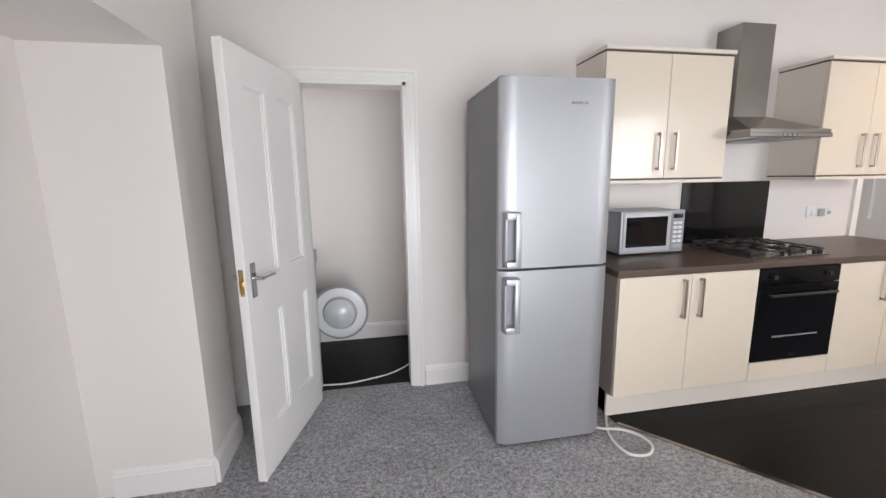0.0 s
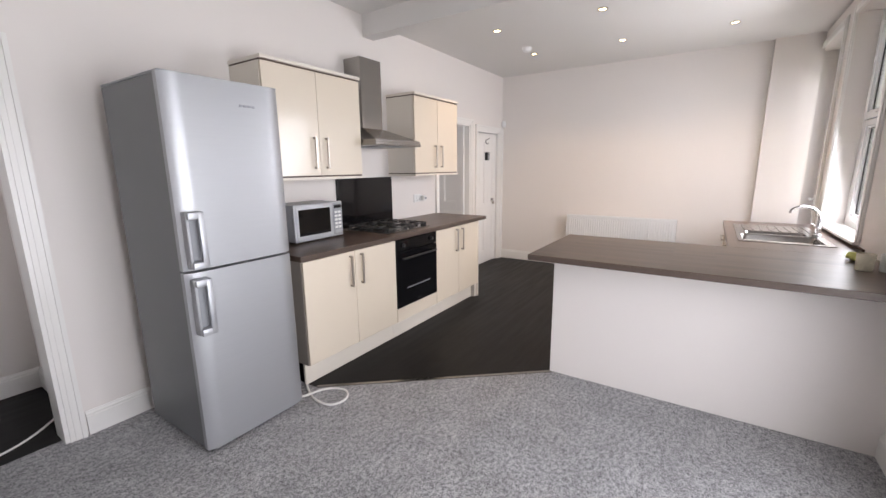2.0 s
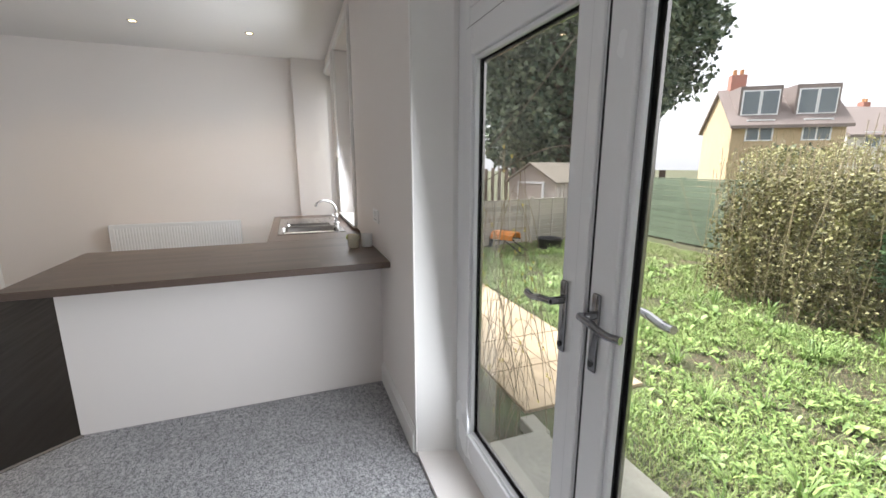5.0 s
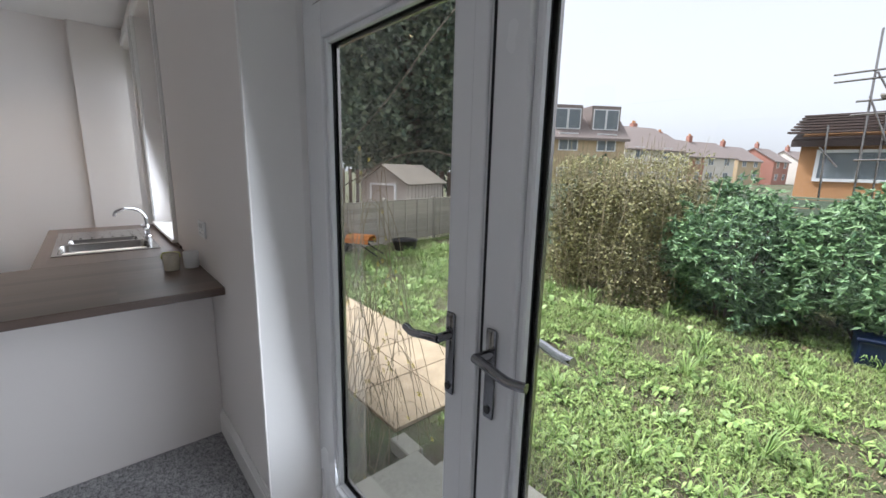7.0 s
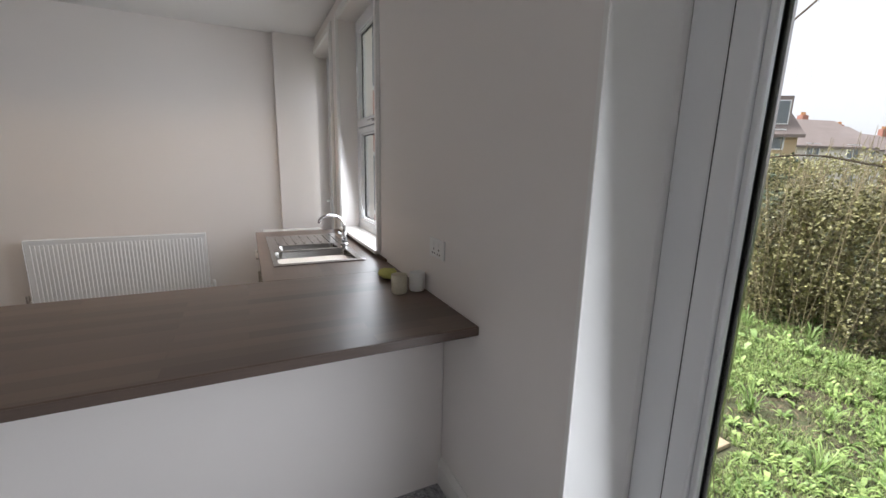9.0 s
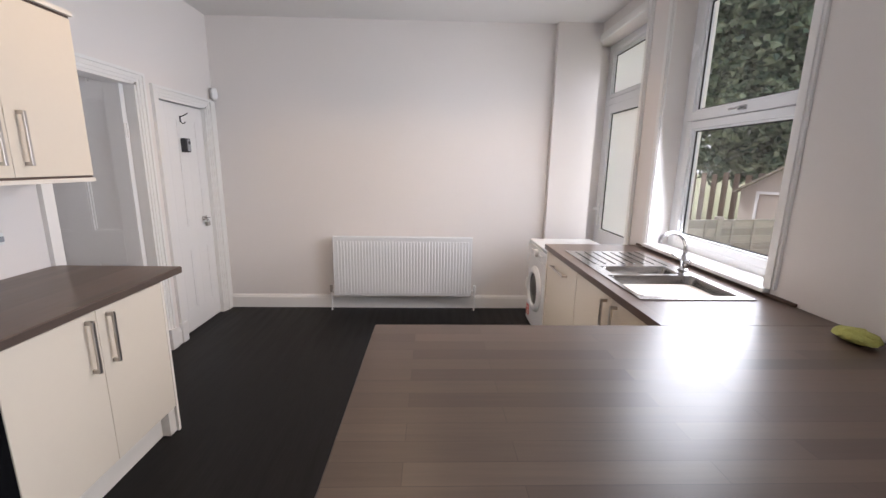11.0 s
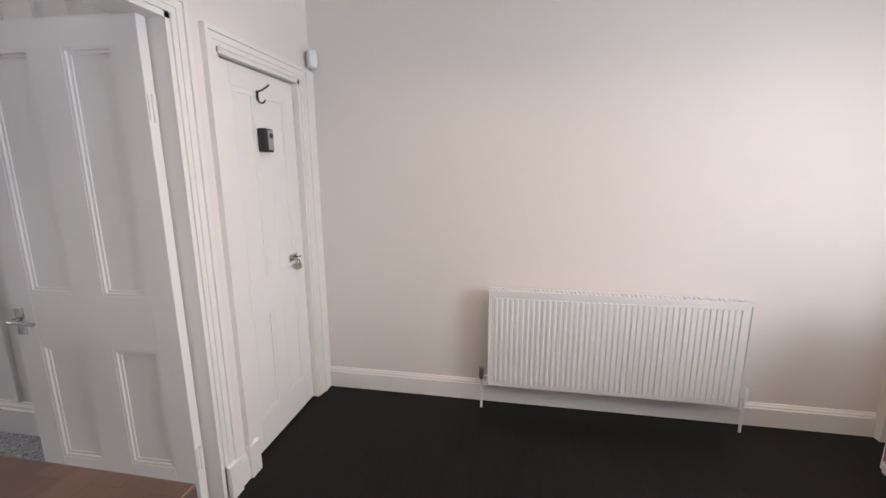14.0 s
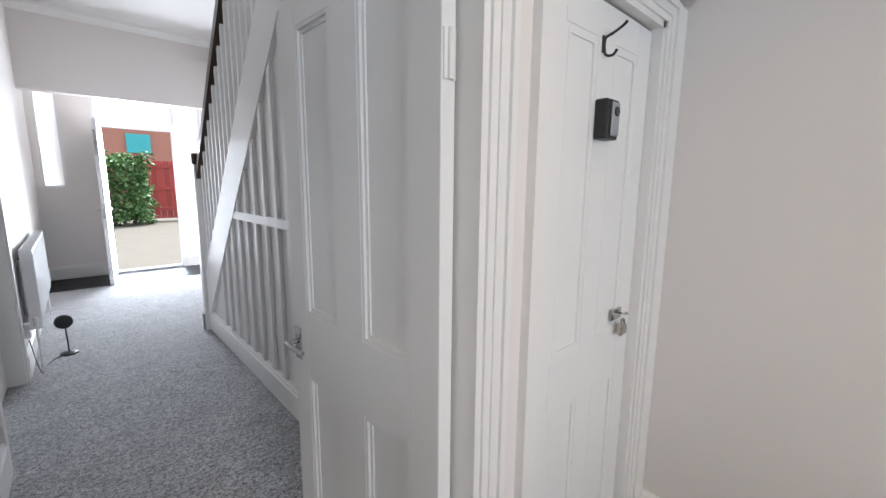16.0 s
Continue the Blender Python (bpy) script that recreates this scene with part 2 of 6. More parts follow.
def lathe(bm, profile, m=Matrix.Identity(4), seg=32):
    """Turns (radius, height) points round the z axis of m."""
    rings = []
    for r, z in profile:
        rings.append([bm.verts.new(m @ Vector((r * math.cos(k * math.tau / seg), r * math.sin(k * math.tau / seg), z))) for k in range(seg)])
    for a, b in zip(rings, rings[1:]):
        for k in range(seg):
            bm.faces.new((a[k], a[(k + 1) % seg], b[(k + 1) % seg], b[k]))
    for ring, (r, z) in ((rings[0], profile[0]), (rings[-1], profile[-1])):
        if r > 1e-4:
            bm.faces.new(ring)
    bmesh.ops.recalc_face_normals(bm, faces=bm.faces[:])
    return bm


def wall_x(bm, x0, x1, y0, y1, z0, z1, holes=()):
    """A wall along x with rectangular holes (xa, xb, za, zb), from left to right."""
    x = x0
    for xa, xb, za, zb in sorted(holes):
        if xa > x:
            box(bm, x, xa, y0, y1, z0, z1)
        if za > z0:
            box(bm, xa, xb, y0, y1, z0, za)
        if zb < z1:
            box(bm, xa, xb, y0, y1, zb, z1)
        x = xb
    if x1 > x:
        box(bm, x, x1, y0, y1, z0, z1)
    return bm


def skirting(bm, a, b, out, h=0.14, d=0.018):
    """A moulded skirting board from a to b on the floor, out: the unit direction into the room."""
    a, b, o = Vector((*a, 0)), Vector((*b, 0)), Vector((*out, 0))
    prof = [(0, 0), (d, 0), (d, h * 0.78), (d * 0.75, h * 0.82), (d * 0.75, h * 0.88), (d * 0.4, h * 0.95), (d * 0.3, h), (0, h)]
    rows = [[bm.verts.new(p + o * q + Vector((0, 0, z))) for q, z in prof] for p in (a, b)]
    k = len(prof)
    fs = [bm.faces.new((rows[0][i], rows[0][(i + 1) % k], rows[1][(i + 1) % k], rows[1][i])) for i in range(k)]
    fs += [bm.faces.new(rows[0]), bm.faces.new(rows[1])]
    bmesh.ops.recalc_face_normals(bm, faces=fs)
    return bm


def architrave(bm, x0, x1, top, y, out, w=0.07):
    """A stepped architrave round a door opening x0..x1 in a wall face y; out: -1 or 1 along y."""
    for a, b, d in ((0.0, 0.022, 0.012), (0.022, w - 0.02, 0.017), (w - 0.02, w, 0.026)):
        for s, base in ((-1, x0), (1, x1)):
            xa, xb = sorted((base + s * a, base + s * b))
            box(bm, xa, xb, min(y, y + out * d), max(y, y + out * d), 0, top + a)
        box(bm, x0 - b, x1 + b, min(y, y + out * d), max(y, y + out * d), top + a, top + b)
    return bm


# ---- setting: the kitchen and dining room ----
W, R, F = 2.87, -0.775, 6.38
WB, RB = 3.01, -1.055
HK, HD = 2.78, 2.82
D1, D2, D3 = (0.27, 0.92, 0, 2.01), (4.57, 5.355, 0, 2.015), (5.57, 6.24, 0, 1.965)
FRENCH, WIN, BACK = (0.365, 2.295, 0.02, 2.45), (4.08, 5.13, 0.93, 2.62), (5.47, 6.46, 0.02, 2.62)
structure("wall_kitchen", wall_x(B(), -0.9, 6.5, W, WB, 0, 2.95, (D1, D2, D3)), wall_paint, "smooth white painted kitchen wall with three doorways", "wall")
structure("wall_garden", wall_x(B(), -0.9, 6.5, RB, R, -0.5, 2.95, (FRENCH, WIN, BACK)), wall_paint, "white painted garden wall with french doors and a window", "wall")
structure("wall_far", box(bx(F, F + 0.14, R, W, 0, 2.95), F - 0.06, F, R, -0.36, 0, HK), wall_paint, "bare white painted end wall with a shallow pier", "wall")
breast = box(bx(-0.62, -0.12, 0.5, 0.9, 0, HD), -0.62, -0.12, 2.15, 2.52, 0, HD)
box(breast, -0.62, -0.12, 0.9, 2.15, 1.965, HD)
structure("chimney_breast", breast, wall_paint, "white painted chimney breast with a tall open recess", "chimney breast")
structure("wall_near", bx(-0.76, -0.62, R, W, 0, 2.95), wall_paint, "plain white painted wall behind the chimney breast", "wall")
structure("ceiling_kitchen", bx(3.50, F, R, W, HK, HK + 0.15), ceiling_paint, "flat white kitchen ceiling", "ceiling")
structure("ceiling_dining", bx(-0.62, 3.36, R, W, HD, HD + 0.12), ceiling_paint, "flat white dining ceiling", "ceiling")
structure("ceiling_beam", bx(3.36, 3.50, R, W, 2.63, 2.95, bev=0.004), ceiling_paint, "white boxed ceiling beam across the room", "beam")

# floors: carpet and vinyl meet along a slanting metal strip
structure("floor_carpet", prism(B(), [(-0.62, R), (3.08, R), (3.08, 0.9), (2.02, 2.19), (2.02, W + 0.06), (-0.62, W + 0.06)], -0.12, 0.0), carpet, "speckled mid-grey cut pile carpet", "carpet")
structure("floor_vinyl", prism(B(), [(3.08, R), (F, R), (F, WB), (2.02, WB), (2.02, 2.19), (3.08, 0.9)], -0.12, -0.004), vinyl, "near-black wood-effect vinyl floor", "floor")
dvec = Vector((3.08 - 2.02, 0.9 - 2.19, 0)).normalized()
nvec = Vector((-dvec.y, dvec.x, 0))
a0, a1 = Vector((2.03, 2.178, 0)), Vector((3.075, 0.906, 0))
strip = prism(B(), [tuple((p + nvec * s)[:2]) for p, s in ((a0, -0.012), (a1, -0.012), (a1, 0.012), (a0, 0.012))], -0.002, 0.005)
structure("carpet_threshold_strip", strip, steel, "thin silver metal strip between carpet and vinyl", "threshold")

sk = B()
for a, b, o in (((-0.12, 2.15), (-0.12, 2.52), (1, 0)), ((-0.12, 2.52), (-0.62, 2.52), (0, 1)), ((-0.62, W), (0.19, W), (0, -1)), ((1.0, W), (2.0, W), (0, -1)),
                ((-0.545, 2.15), (-0.12, 2.15), (0, -1)), ((F, W - 0.0), (F, -0.36), (-1, 0)), ((3.08, R), (2.312, R), (0, 1)), ((0.345, R), (-0.62, R), (0, 1)),
                ((5.43, W), (5.495, W), (0, -1))):
    skirting(sk, a, b, o)
structure("baseboard", sk, gloss_paint, "white moulded skirting board", "skirting")
arch = B()
for d in (D1, D2, D3):
    architrave(arch, d[0], d[1], d[3], W, -1)
    architrave(arch, d[0], d[1], d[3], WB, 1)
for d in (D1, D2, D3):
    box(arch, d[0] - 0.001, d[0] + 0.02, W - 0.004, WB + 0.004, 0, d[3])
    box(arch, d[1] - 0.02, d[1] + 0.001, W - 0.004, WB + 0.004, 0, d[3])
    box(arch, d[0], d[1], W - 0.004, WB + 0.004, d[3] - 0.02, d[3] + 0.001)
for x0, x1 in ((5.495, 5.57), (5.355, 5.43), (4.495, 4.57)):
    box(arch, x0, x1, W - 0.032, W, 0, 0.17, bev=0.003)
box(arch, 6.309, F - 0.001, W - 0.022, W, 0, 2.034)
structure("door_trim", arch, gloss_paint, "white gloss moulded door architraves and linings", "architrave")


def frame_b(bm, x0, x1, z0, z1, y0, y1, w):
    box(bm, x0, x0 + w, y0, y1, z0, z1)
    box(bm, x1 - w, x1, y0, y1, z0, z1)
    box(bm, x0 + w, x1 - w, y0, y1, z0, z0 + w)
    box(bm, x0 + w, x1 - w, y0, y1, z1 - w, z1)
    return bm


# ---- utility room behind the first door ----
ut = B()
box(ut, -0.9, 1.2, 3.82, 3.94, 0, 2.6)
box(ut, 1.03, 1.17, WB, 3.82, 0, 2.6)
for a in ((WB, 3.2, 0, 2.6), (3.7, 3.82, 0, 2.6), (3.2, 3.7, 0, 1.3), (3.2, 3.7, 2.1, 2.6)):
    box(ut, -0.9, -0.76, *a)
structure("wall_utility", ut, wall_paint, "white painted utility room walls", "wall")
structure("ceiling_utility", bx(-0.9, 1.17, WB, 3.94, 2.5, 2.6), ceiling_paint, "white utility room ceiling", "ceiling")
structure("floor_utility", bx(-0.9, 1.17, W + 0.06, 3.94, -0.12, -0.003), vinyl, "black vinyl utility floor", "floor")
structure("baseboard_utility", skirting(skirting(B(), (-0.76, 3.82), (1.03, 3.82), (0, -1)), (1.03, 3.82), (1.03, WB), (-1, 0)), gloss_paint, "white skirting in the utility room", "skirting")

# unseen window, assumed from the light falling on the utility walls
uw = thing("utility_window", -0.83, 3.45, 1.3, "assumed small white-framed utility room window, out of sight", "window")
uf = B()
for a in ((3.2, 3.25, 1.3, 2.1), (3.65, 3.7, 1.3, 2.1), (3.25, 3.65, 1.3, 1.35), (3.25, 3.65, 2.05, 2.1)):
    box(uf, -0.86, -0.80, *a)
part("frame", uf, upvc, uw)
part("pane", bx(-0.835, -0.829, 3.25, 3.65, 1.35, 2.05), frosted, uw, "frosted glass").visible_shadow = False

# ---- kitchen units along the wall ----


def bar_handle(parent, x, y, z0, z1, out=-1, horizontal=None, mat=None):
    """A squared bow handle standing off a face y; vertical from z0 to z1, or along x between the two given."""
    bm = B()
    s = 0.011
    ya, yb = sorted((y, y + out * 0.032))
    yc, yd = sorted((y + out * 0.022, y + out * 0.034))
    if horizontal:
        xa, xb = horizontal
        box(bm, xa, xa + s * 1.4, ya, yb, z0 - s / 2, z0 + s / 2)
        box(bm, xb - s * 1.4, xb, ya, yb, z0 - s / 2, z0 + s / 2)
        box(bm, xa, xb, yc, yd, z0 - s * 0.65, z0 + s * 0.65, bev=0.002)
    else:
        box(bm, x - s / 2, x + s / 2, ya, yb, z0, z0 + s * 1.4)
        box(bm, x - s / 2, x + s / 2, ya, yb, z1 - s * 1.4, z1)
        box(bm, x - s * 0.65, x + s * 0.65, yc, yd, z0, z1, bev=0.002)
    return part("handle", bm, mat or satin, parent, "brushed metal bow handle")


def base_unit(x0, x1, label, yf=2.20, yb=W, out=-1, doors=2, hand=True, side=None):
    """A base cabinet with plinth; its doors face out along y from yf."""
    t = thing("base_cabinet", (x0 + x1) / 2, (yf + yb) / 2, 0, label, "cabinet", group="cream base cabinets")
    ya, yc = sorted((yf - out * 0.022, yb + out * 0.006))
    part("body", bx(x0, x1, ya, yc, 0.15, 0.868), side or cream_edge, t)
    pa, pb = sorted((yf - out * 0.06, yf - out * 0.076))
    part("plinth", bx(x0, x1, pa, pb, 0.0, 0.149), cream_edge, t)
    w = (x1 - x0) / doors
    for i in range(doors):
        da, db = sorted((yf, yf - out * 0.019))
        d = part("door", bx(x0 + i * w + 0.0015, x0 + (i + 1) * w - 0.0015, da, db, 0.155, 0.866, bev=0.0015), cream_gloss, t)
        if doors == 2 and hand:
            bar_handle(d, x0 + w + (-0.055 if i == 0 else 0.055), yf, 0.61, 0.84, out)
        elif hand:
            bar_handle(d, 0, yf, 0.785, 0, out, horizontal=(x0 + w / 2 - 0.14, x0 + w / 2 + 0.14))
    return t


base_unit(2.005, 2.925, "cream gloss double-door base cabinet beside the silver fridge", side=shaded_side)
base_unit(3.525, 4.355, "cream gloss double-door base cabinet beside the black oven")
pe = thing("end_panel", 4.365, 2.5, 0, "cream end panel closing the run of base cabinets", "panel")
part("panel", bx(4.356, 4.374, 2.20, W - 0.005, 0, 0.869, bev=0.001), cream_edge, pe)
part("plinth_block", bx(4.306, 4.373, 2.215, 2.262, 0, 0.15, bev=0.002), cream_edge, pe)

k = thing("worktop", 3.25, 2.5, 0.872, "dark stave-effect laminate worktop on the cream base cabinets", "worktop")
part("top", bx(1.985, 4.525, 2.185, W, 0.873, 0.910, bev=0.004, seg=2), wood_x, k)
part("front_edge", bx(1.99, 4.52, 2.1835, 2.186, 0.877, 0.906), wood_edge, k)

ov = thing("oven", 3.225, 2.45, 0.15, "built-in black glass electric oven under the worktop", "oven")
part("body", bx(2.93, 3.52, 2.225, W - 0.02, 0.16, 0.868), black_plastic, ov)
part("plinth", bx(2.926, 3.524, 2.26, 2.276, 0, 0.149), cream_edge, ov)
part("filler_panel", bx(2.928, 3.522, 2.20, 2.222, 0.153, 0.268), cream_gloss, ov, "cream filler panel")
part("control_panel", bx(2.932, 3.518, 2.196, 2.224, 0.765, 0.866, bev=0.002), black_glass, ov)
od = part("door", bx(2.932, 3.518, 2.192, 2.224, 0.274, 0.758, bev=0.003), black_glass, ov, "black glass oven door")
for z in (0.705,):
    hb = B()
    rod(hb, (2.98, 2.160, z), (3.47, 2.160, z), 0.009)
    rod(hb, (3.00, 2.160, z), (3.00, 2.195, z), 0.007)
    rod(hb, (3.45, 2.160, z), (3.45, 2.195, z), 0.007)
    part("handle", hb, black_plastic, od, "black bar handle", smooth=True)
part("trim_strip", bx(3.06, 3.40, 2.189, 2.193, 0.43, 0.437), grey_plastic, od)
part("badge", bx(3.20, 3.26, 2.1895, 2.193, 0.30, 0.309), chrome, od, "small silver badge")
for x in (3.02, 3.43):
    part("knob", rod(B(), (x, 2.176, 0.815), (x, 2.197, 0.815), 0.016, 20), black_plastic, ov, smooth=True)


def wall_unit(x0, x1, label):
    t = thing("wall_cabinet", (x0 + x1) / 2, 2.69, 1.38, label, "cabinet", group="cream wall cabinets")
    yf = 2.52
    part("body", bx(x0, x1, yf + 0.022, W - 0.003, 1.405, 2.135), cream_edge, t)
    part("top_board", bx(x0 - 0.006, x1 + 0.006, yf - 0.012, W - 0.003, 2.145, 2.167, bev=0.002), cream_edge, t, "cream cornice board")
    # this strip and lower_gap colour in the shade of the two gaps
    part("shadow_gap", bx(x0 + 0.002, x1 - 0.002, yf + 0.004, W - 0.004, 2.135, 2.145), gap_dark, t, "dark strip for the shadow line under the cornice")
    part("light_rail", bx(x0 - 0.004, x1 + 0.004, yf - 0.006, W - 0.003, 1.375, 1.395, bev=0.002), cream_edge, t, "cream light rail")
    part("lower_gap", bx(x0 + 0.002, x1 - 0.002, yf + 0.004, W - 0.004, 1.395, 1.405), gap_dark, t)
    w = (x1 - x0) / 2
    for i in range(2):
        d = part("door", bx(x0 + i * w + 0.0015, x0 + (i + 1) * w - 0.0015, yf, yf + 0.019, 1.406, 2.133, bev=0.0015), cream_gloss, t)
        bar_handle(d, x0 + w + (-0.056 if i == 0 else 0.056), yf, 1.455, 1.68)
    return t


wall_unit(2.05, 2.915, "cream gloss double-door wall cabinet above the microwave")
wall_unit(3.65, 4.445, "cream gloss double-door wall cabinet beside the cooker hood")

ho = thing("cooker_hood", 3.225, 2.62, 1.63, "brushed steel chimney cooker hood on the wall", "cooker hood")
ch = bx(3.10, 3.36, 2.67, W - 0.002, 1.80, 2.39, bev=0.002)
part("chimney", ch, steel, ho, "square steel chimney")
cy = B()
lo = [(2.925, 2.37), (3.525, 2.37), (3.525, W - 0.002), (2.925, W - 0.002)]
hi = [(3.09, 2.66), (3.37, 2.66), (3.37, W - 0.002), (3.09, W - 0.002)]
vl = [cy.verts.new((*p, 1.668)) for p in lo]
vm = [cy.verts.new((*p, 1.69)) for p in lo]
vh = [cy.verts.new((*p, 1.80)) for p in hi]
for a, b in ((vl, vm), (vm, vh)):
    for i in range(4):
        cy.faces.new((a[i], a[(i + 1) % 4], b[(i + 1) % 4], b[i]))
cy.faces.new(vl[::-1]), cy.faces.new(vh)
part("canopy", cy, steel, ho, "sloping steel canopy")
part("rim", bx(2.918, 3.532, 2.362, W - 0.002, 1.642, 1.669, bev=0.004, seg=2), steel, ho)
for x in (3.08, 3.23):
    part("filter", bx(x, x + 0.13, 2.45, 2.80, 1.636, 1.643, bev=0.002), grey_plastic, ho)
for i in range(4):
    part("button", rod(B(), (3.165 + i * 0.035, 2.358, 1.655), (3.165 + i * 0.035, 2.364, 1.655), 0.007, 12), chrome, ho, smooth=True)

spl = thing("splashback", 3.30, W, 0.911, "glossy black glass splashback behind the hob", "splashback")
part("glass_sheet", bx(2.925, 3.685, W - 0.009, W - 0.001, 0.911, 1.366, bev=0.001), black_glass, spl)

# gas hob
hb = thing("gas_hob", 3.225, 2.53, 0.91, "four-burner steel gas hob with black pan supports", "hob")
part("plate", bx(2.935, 3.515, 2.27, 2.78, 0.911, 0.919, bev=0.003, seg=2), steel, hb)
for bxx, byy, r in ((3.08, 2.41, 0.030), (3.37, 2.41, 0.045), (3.08, 2.65, 0.045), (3.37, 2.65, 0.036)):
    bn = lathe(B(), [(0.001, 0.918), (r * 1.5, 0.918), (r * 1.45, 0.924), (r, 0.927), (r, 0.936), (r * 0.9, 0.939), (0.001, 0.939)], Matrix.Translation((bxx, byy, 0)), 24)
    part("burner", bn, black_iron, hb, "black burner cap", smooth=True)
for gx in (3.08, 3.37):
    g = B()
    for sx in (-0.125, 0.125):
        box(g, gx + sx - 0.005, gx + sx + 0.005, 2.29, 2.76, 0.944, 0.954, bev=0.002)
    for yy in (2.295, 2.525, 2.755):
        box(g, gx - 0.125, gx + 0.125, yy - 0.005, yy + 0.005, 0.944, 0.954, bev=0.002)
    for yy in (2.41, 2.65):
        for dx, dy in ((1, 0), (-1, 0), (0, 1), (0, -1)):
            c = Vector((gx + dx * 0.075, yy + dy * 0.072, 0.952))
            box(g, c.x - (0.045 if dx else 0.005), c.x + (0.045 if dx else 0.005), c.y - (0.04 if dy else 0.005), c.y + (0.04 if dy else 0.005), 0.948, 0.961, bev=0.002)
    for sx in (-0.12, 0.12):
        for yy in (2.30, 2.75):
            box(g, gx + sx - 0.006, gx + sx + 0.006, yy - 0.006, yy + 0.006, 0.917, 0.946)
    part("pan_support", g, black_iron, hb, "cast iron pan support")
for i in range(4):
    part("knob", lathe(B(), [(0.019, 0.918), (0.018, 0.934), (0.014, 0.938), (0.001, 0.938)], Matrix.Translation((3.487, 2.33 + i * 0.075, 0)), 20), black_plastic, hb, smooth=True)

# microwave, turned a little on the worktop
mw = thing("microwave", 2.47, 2.755, 0.91, "silver microwave oven standing on the dark worktop", "microwave", rz=2)


def mp(name, bm, mat, label="", parent=None, smooth=False):
    return part(name, bm, mat, parent or mw, label, smooth, local=True)


mp("body", bx(-0.235, 0.235, -0.165, 0.098, 0.012, 0.285, bev=0.006, seg=2), grey_plastic)
mp("front_frame", bx(-0.238, 0.238, -0.187, -0.166, 0.010, 0.288, bev=0.006, seg=2), fridge_front)
md = mp("door", bx(-0.225, 0.125, -0.194, -0.187, 0.022, 0.278, bev=0.003), fridge_front, "silver door")
mp("window", bx(-0.205, 0.10, -0.1965, -0.1935, 0.055, 0.25, bev=0.002), black_glass, "black door window", md)
cp = mp("control_panel", bx(0.135, 0.228, -0.192, -0.187, 0.025, 0.276, bev=0.002), grey_plastic)
mp("display", bx(0.145, 0.218, -0.194, -0.1915, 0.235, 0.262), black_glass, "", cp)
for i in range(5):
    for j in range(2):
        mp("button", bx(0.148 + j * 0.036, 0.178 + j * 0.036, -0.196, -0.1915, 0.075 + i * 0.03, 0.092 + i * 0.03, bev=0.003), white_plastic, "", cp)
mp("open_button", bx(0.148, 0.216, -0.197, -0.1915, 0.035, 0.06, bev=0.003), fridge_front, "", cp)
for sx in (-0.19, 0.19):
    for sy in (-0.14, 0.08):
        mp("foot", rod(B(), (sx, sy, 0), (sx, sy, 0.014), 0.014, 12), black_plastic, "", None)

# tall fridge freezer
fr = thing("fridge_freezer", 1.565, 2.42, 0, "tall silver fridge freezer with grey sides on the carpet", "fridge freezer")
FX0, FX1, FY, FH = 1.272, 1.855, 2.085, 1.885
part("cabinet", bx(FX0 + 0.004, FX1 - 0.004, FY + 0.062, 2.73, 0.03, FH - 0.012, bev=0.004), fridge_side, fr, "grey cabinet sides")
part("top_cap", bx(FX0 + 0.002, FX1 - 0.002, FY + 0.02, 2.73, FH - 0.011, FH, bev=0.004, seg=2), grey_plastic, fr)
part("kick_grille", bx(FX0 + 0.02, FX1 - 0.02, FY + 0.03, FY + 0.07, 0.012, 0.055), black_plastic, fr)
for z0, z1, hz0, hz1, nm in ((0.985, FH - 0.006, 0.995, 1.265, "upper door"), (0.03, 0.972, 0.665, 0.945, "lower door")):
    d = B()
    pts = []
    n = 14
    for i in range(n + 1):
        u = i / n
        x = FX0 + u * (FX1 - FX0)
        edge = min(u, 1 - u)
        pts.append((x, FY + 0.002 + 0.026 * max(0, 1 - edge / 0.09) ** 2))
    poly = pts + [(FX1, FY + 0.058), (FX0, FY + 0.058)]
    prism(d, poly, z0, z1, "z")
    dd = part("door", d, fridge_front, fr, "silver " + nm, smooth=True)
    part("seal", bx(FX0 + 0.012, FX1 - 0.012, FY + 0.0565, FY + 0.064, z0 + 0.012, z1 - 0.012), gasket, fr)
    hx = FX0 + 0.05
    hnd = box(B(), hx + 0.012, hx + 0.042, FY - 0.05, FY - 0.032, hz0 + 0.004, hz1 - 0.004, bev=0.006, seg=2)
    box(hnd, hx - 0.032, hx + 0.042, FY - 0.048, FY + 0.004, hz0, hz0 + 0.035, bev=0.006, seg=2)
    box(hnd, hx - 0.032, hx + 0.042, FY - 0.048, FY + 0.004, hz1 - 0.035, hz1, bev=0.006, seg=2)
    box(hnd, hx - 0.036, hx - 0.022, FY - 0.03, FY + 0.012, hz0, hz1, bev=0.004)
    part("handle", hnd, fridge_front, dd, "chunky silver grip handle", smooth=True)
    part("handle_inset", bx(hx - 0.024, hx + 0.034, FY - 0.008, FY + 0.003, hz0 + 0.03, hz1 - 0.03, bev=0.002), grey_plastic, dd, "dark grip recess")
bg = B()
for i, w in enumerate((0.018, 0.02, 0.018, 0.014)):
    x = 1.62 + i * 0.023
    box(bg, x, x + w, FY - 0.002, FY + 0.003, 1.762, 1.774, bev=0.001)
part("badge", bg, grey_plastic, fr, "small raised grey badge")
for x in (FX0 + 0.05, FX1 - 0.05):
    for y in (FY + 0.09, 2.68):
        part("foot", rod(B(), (x, y, 0), (x, y, 0.034), 0.018, 12), black_plastic, fr)

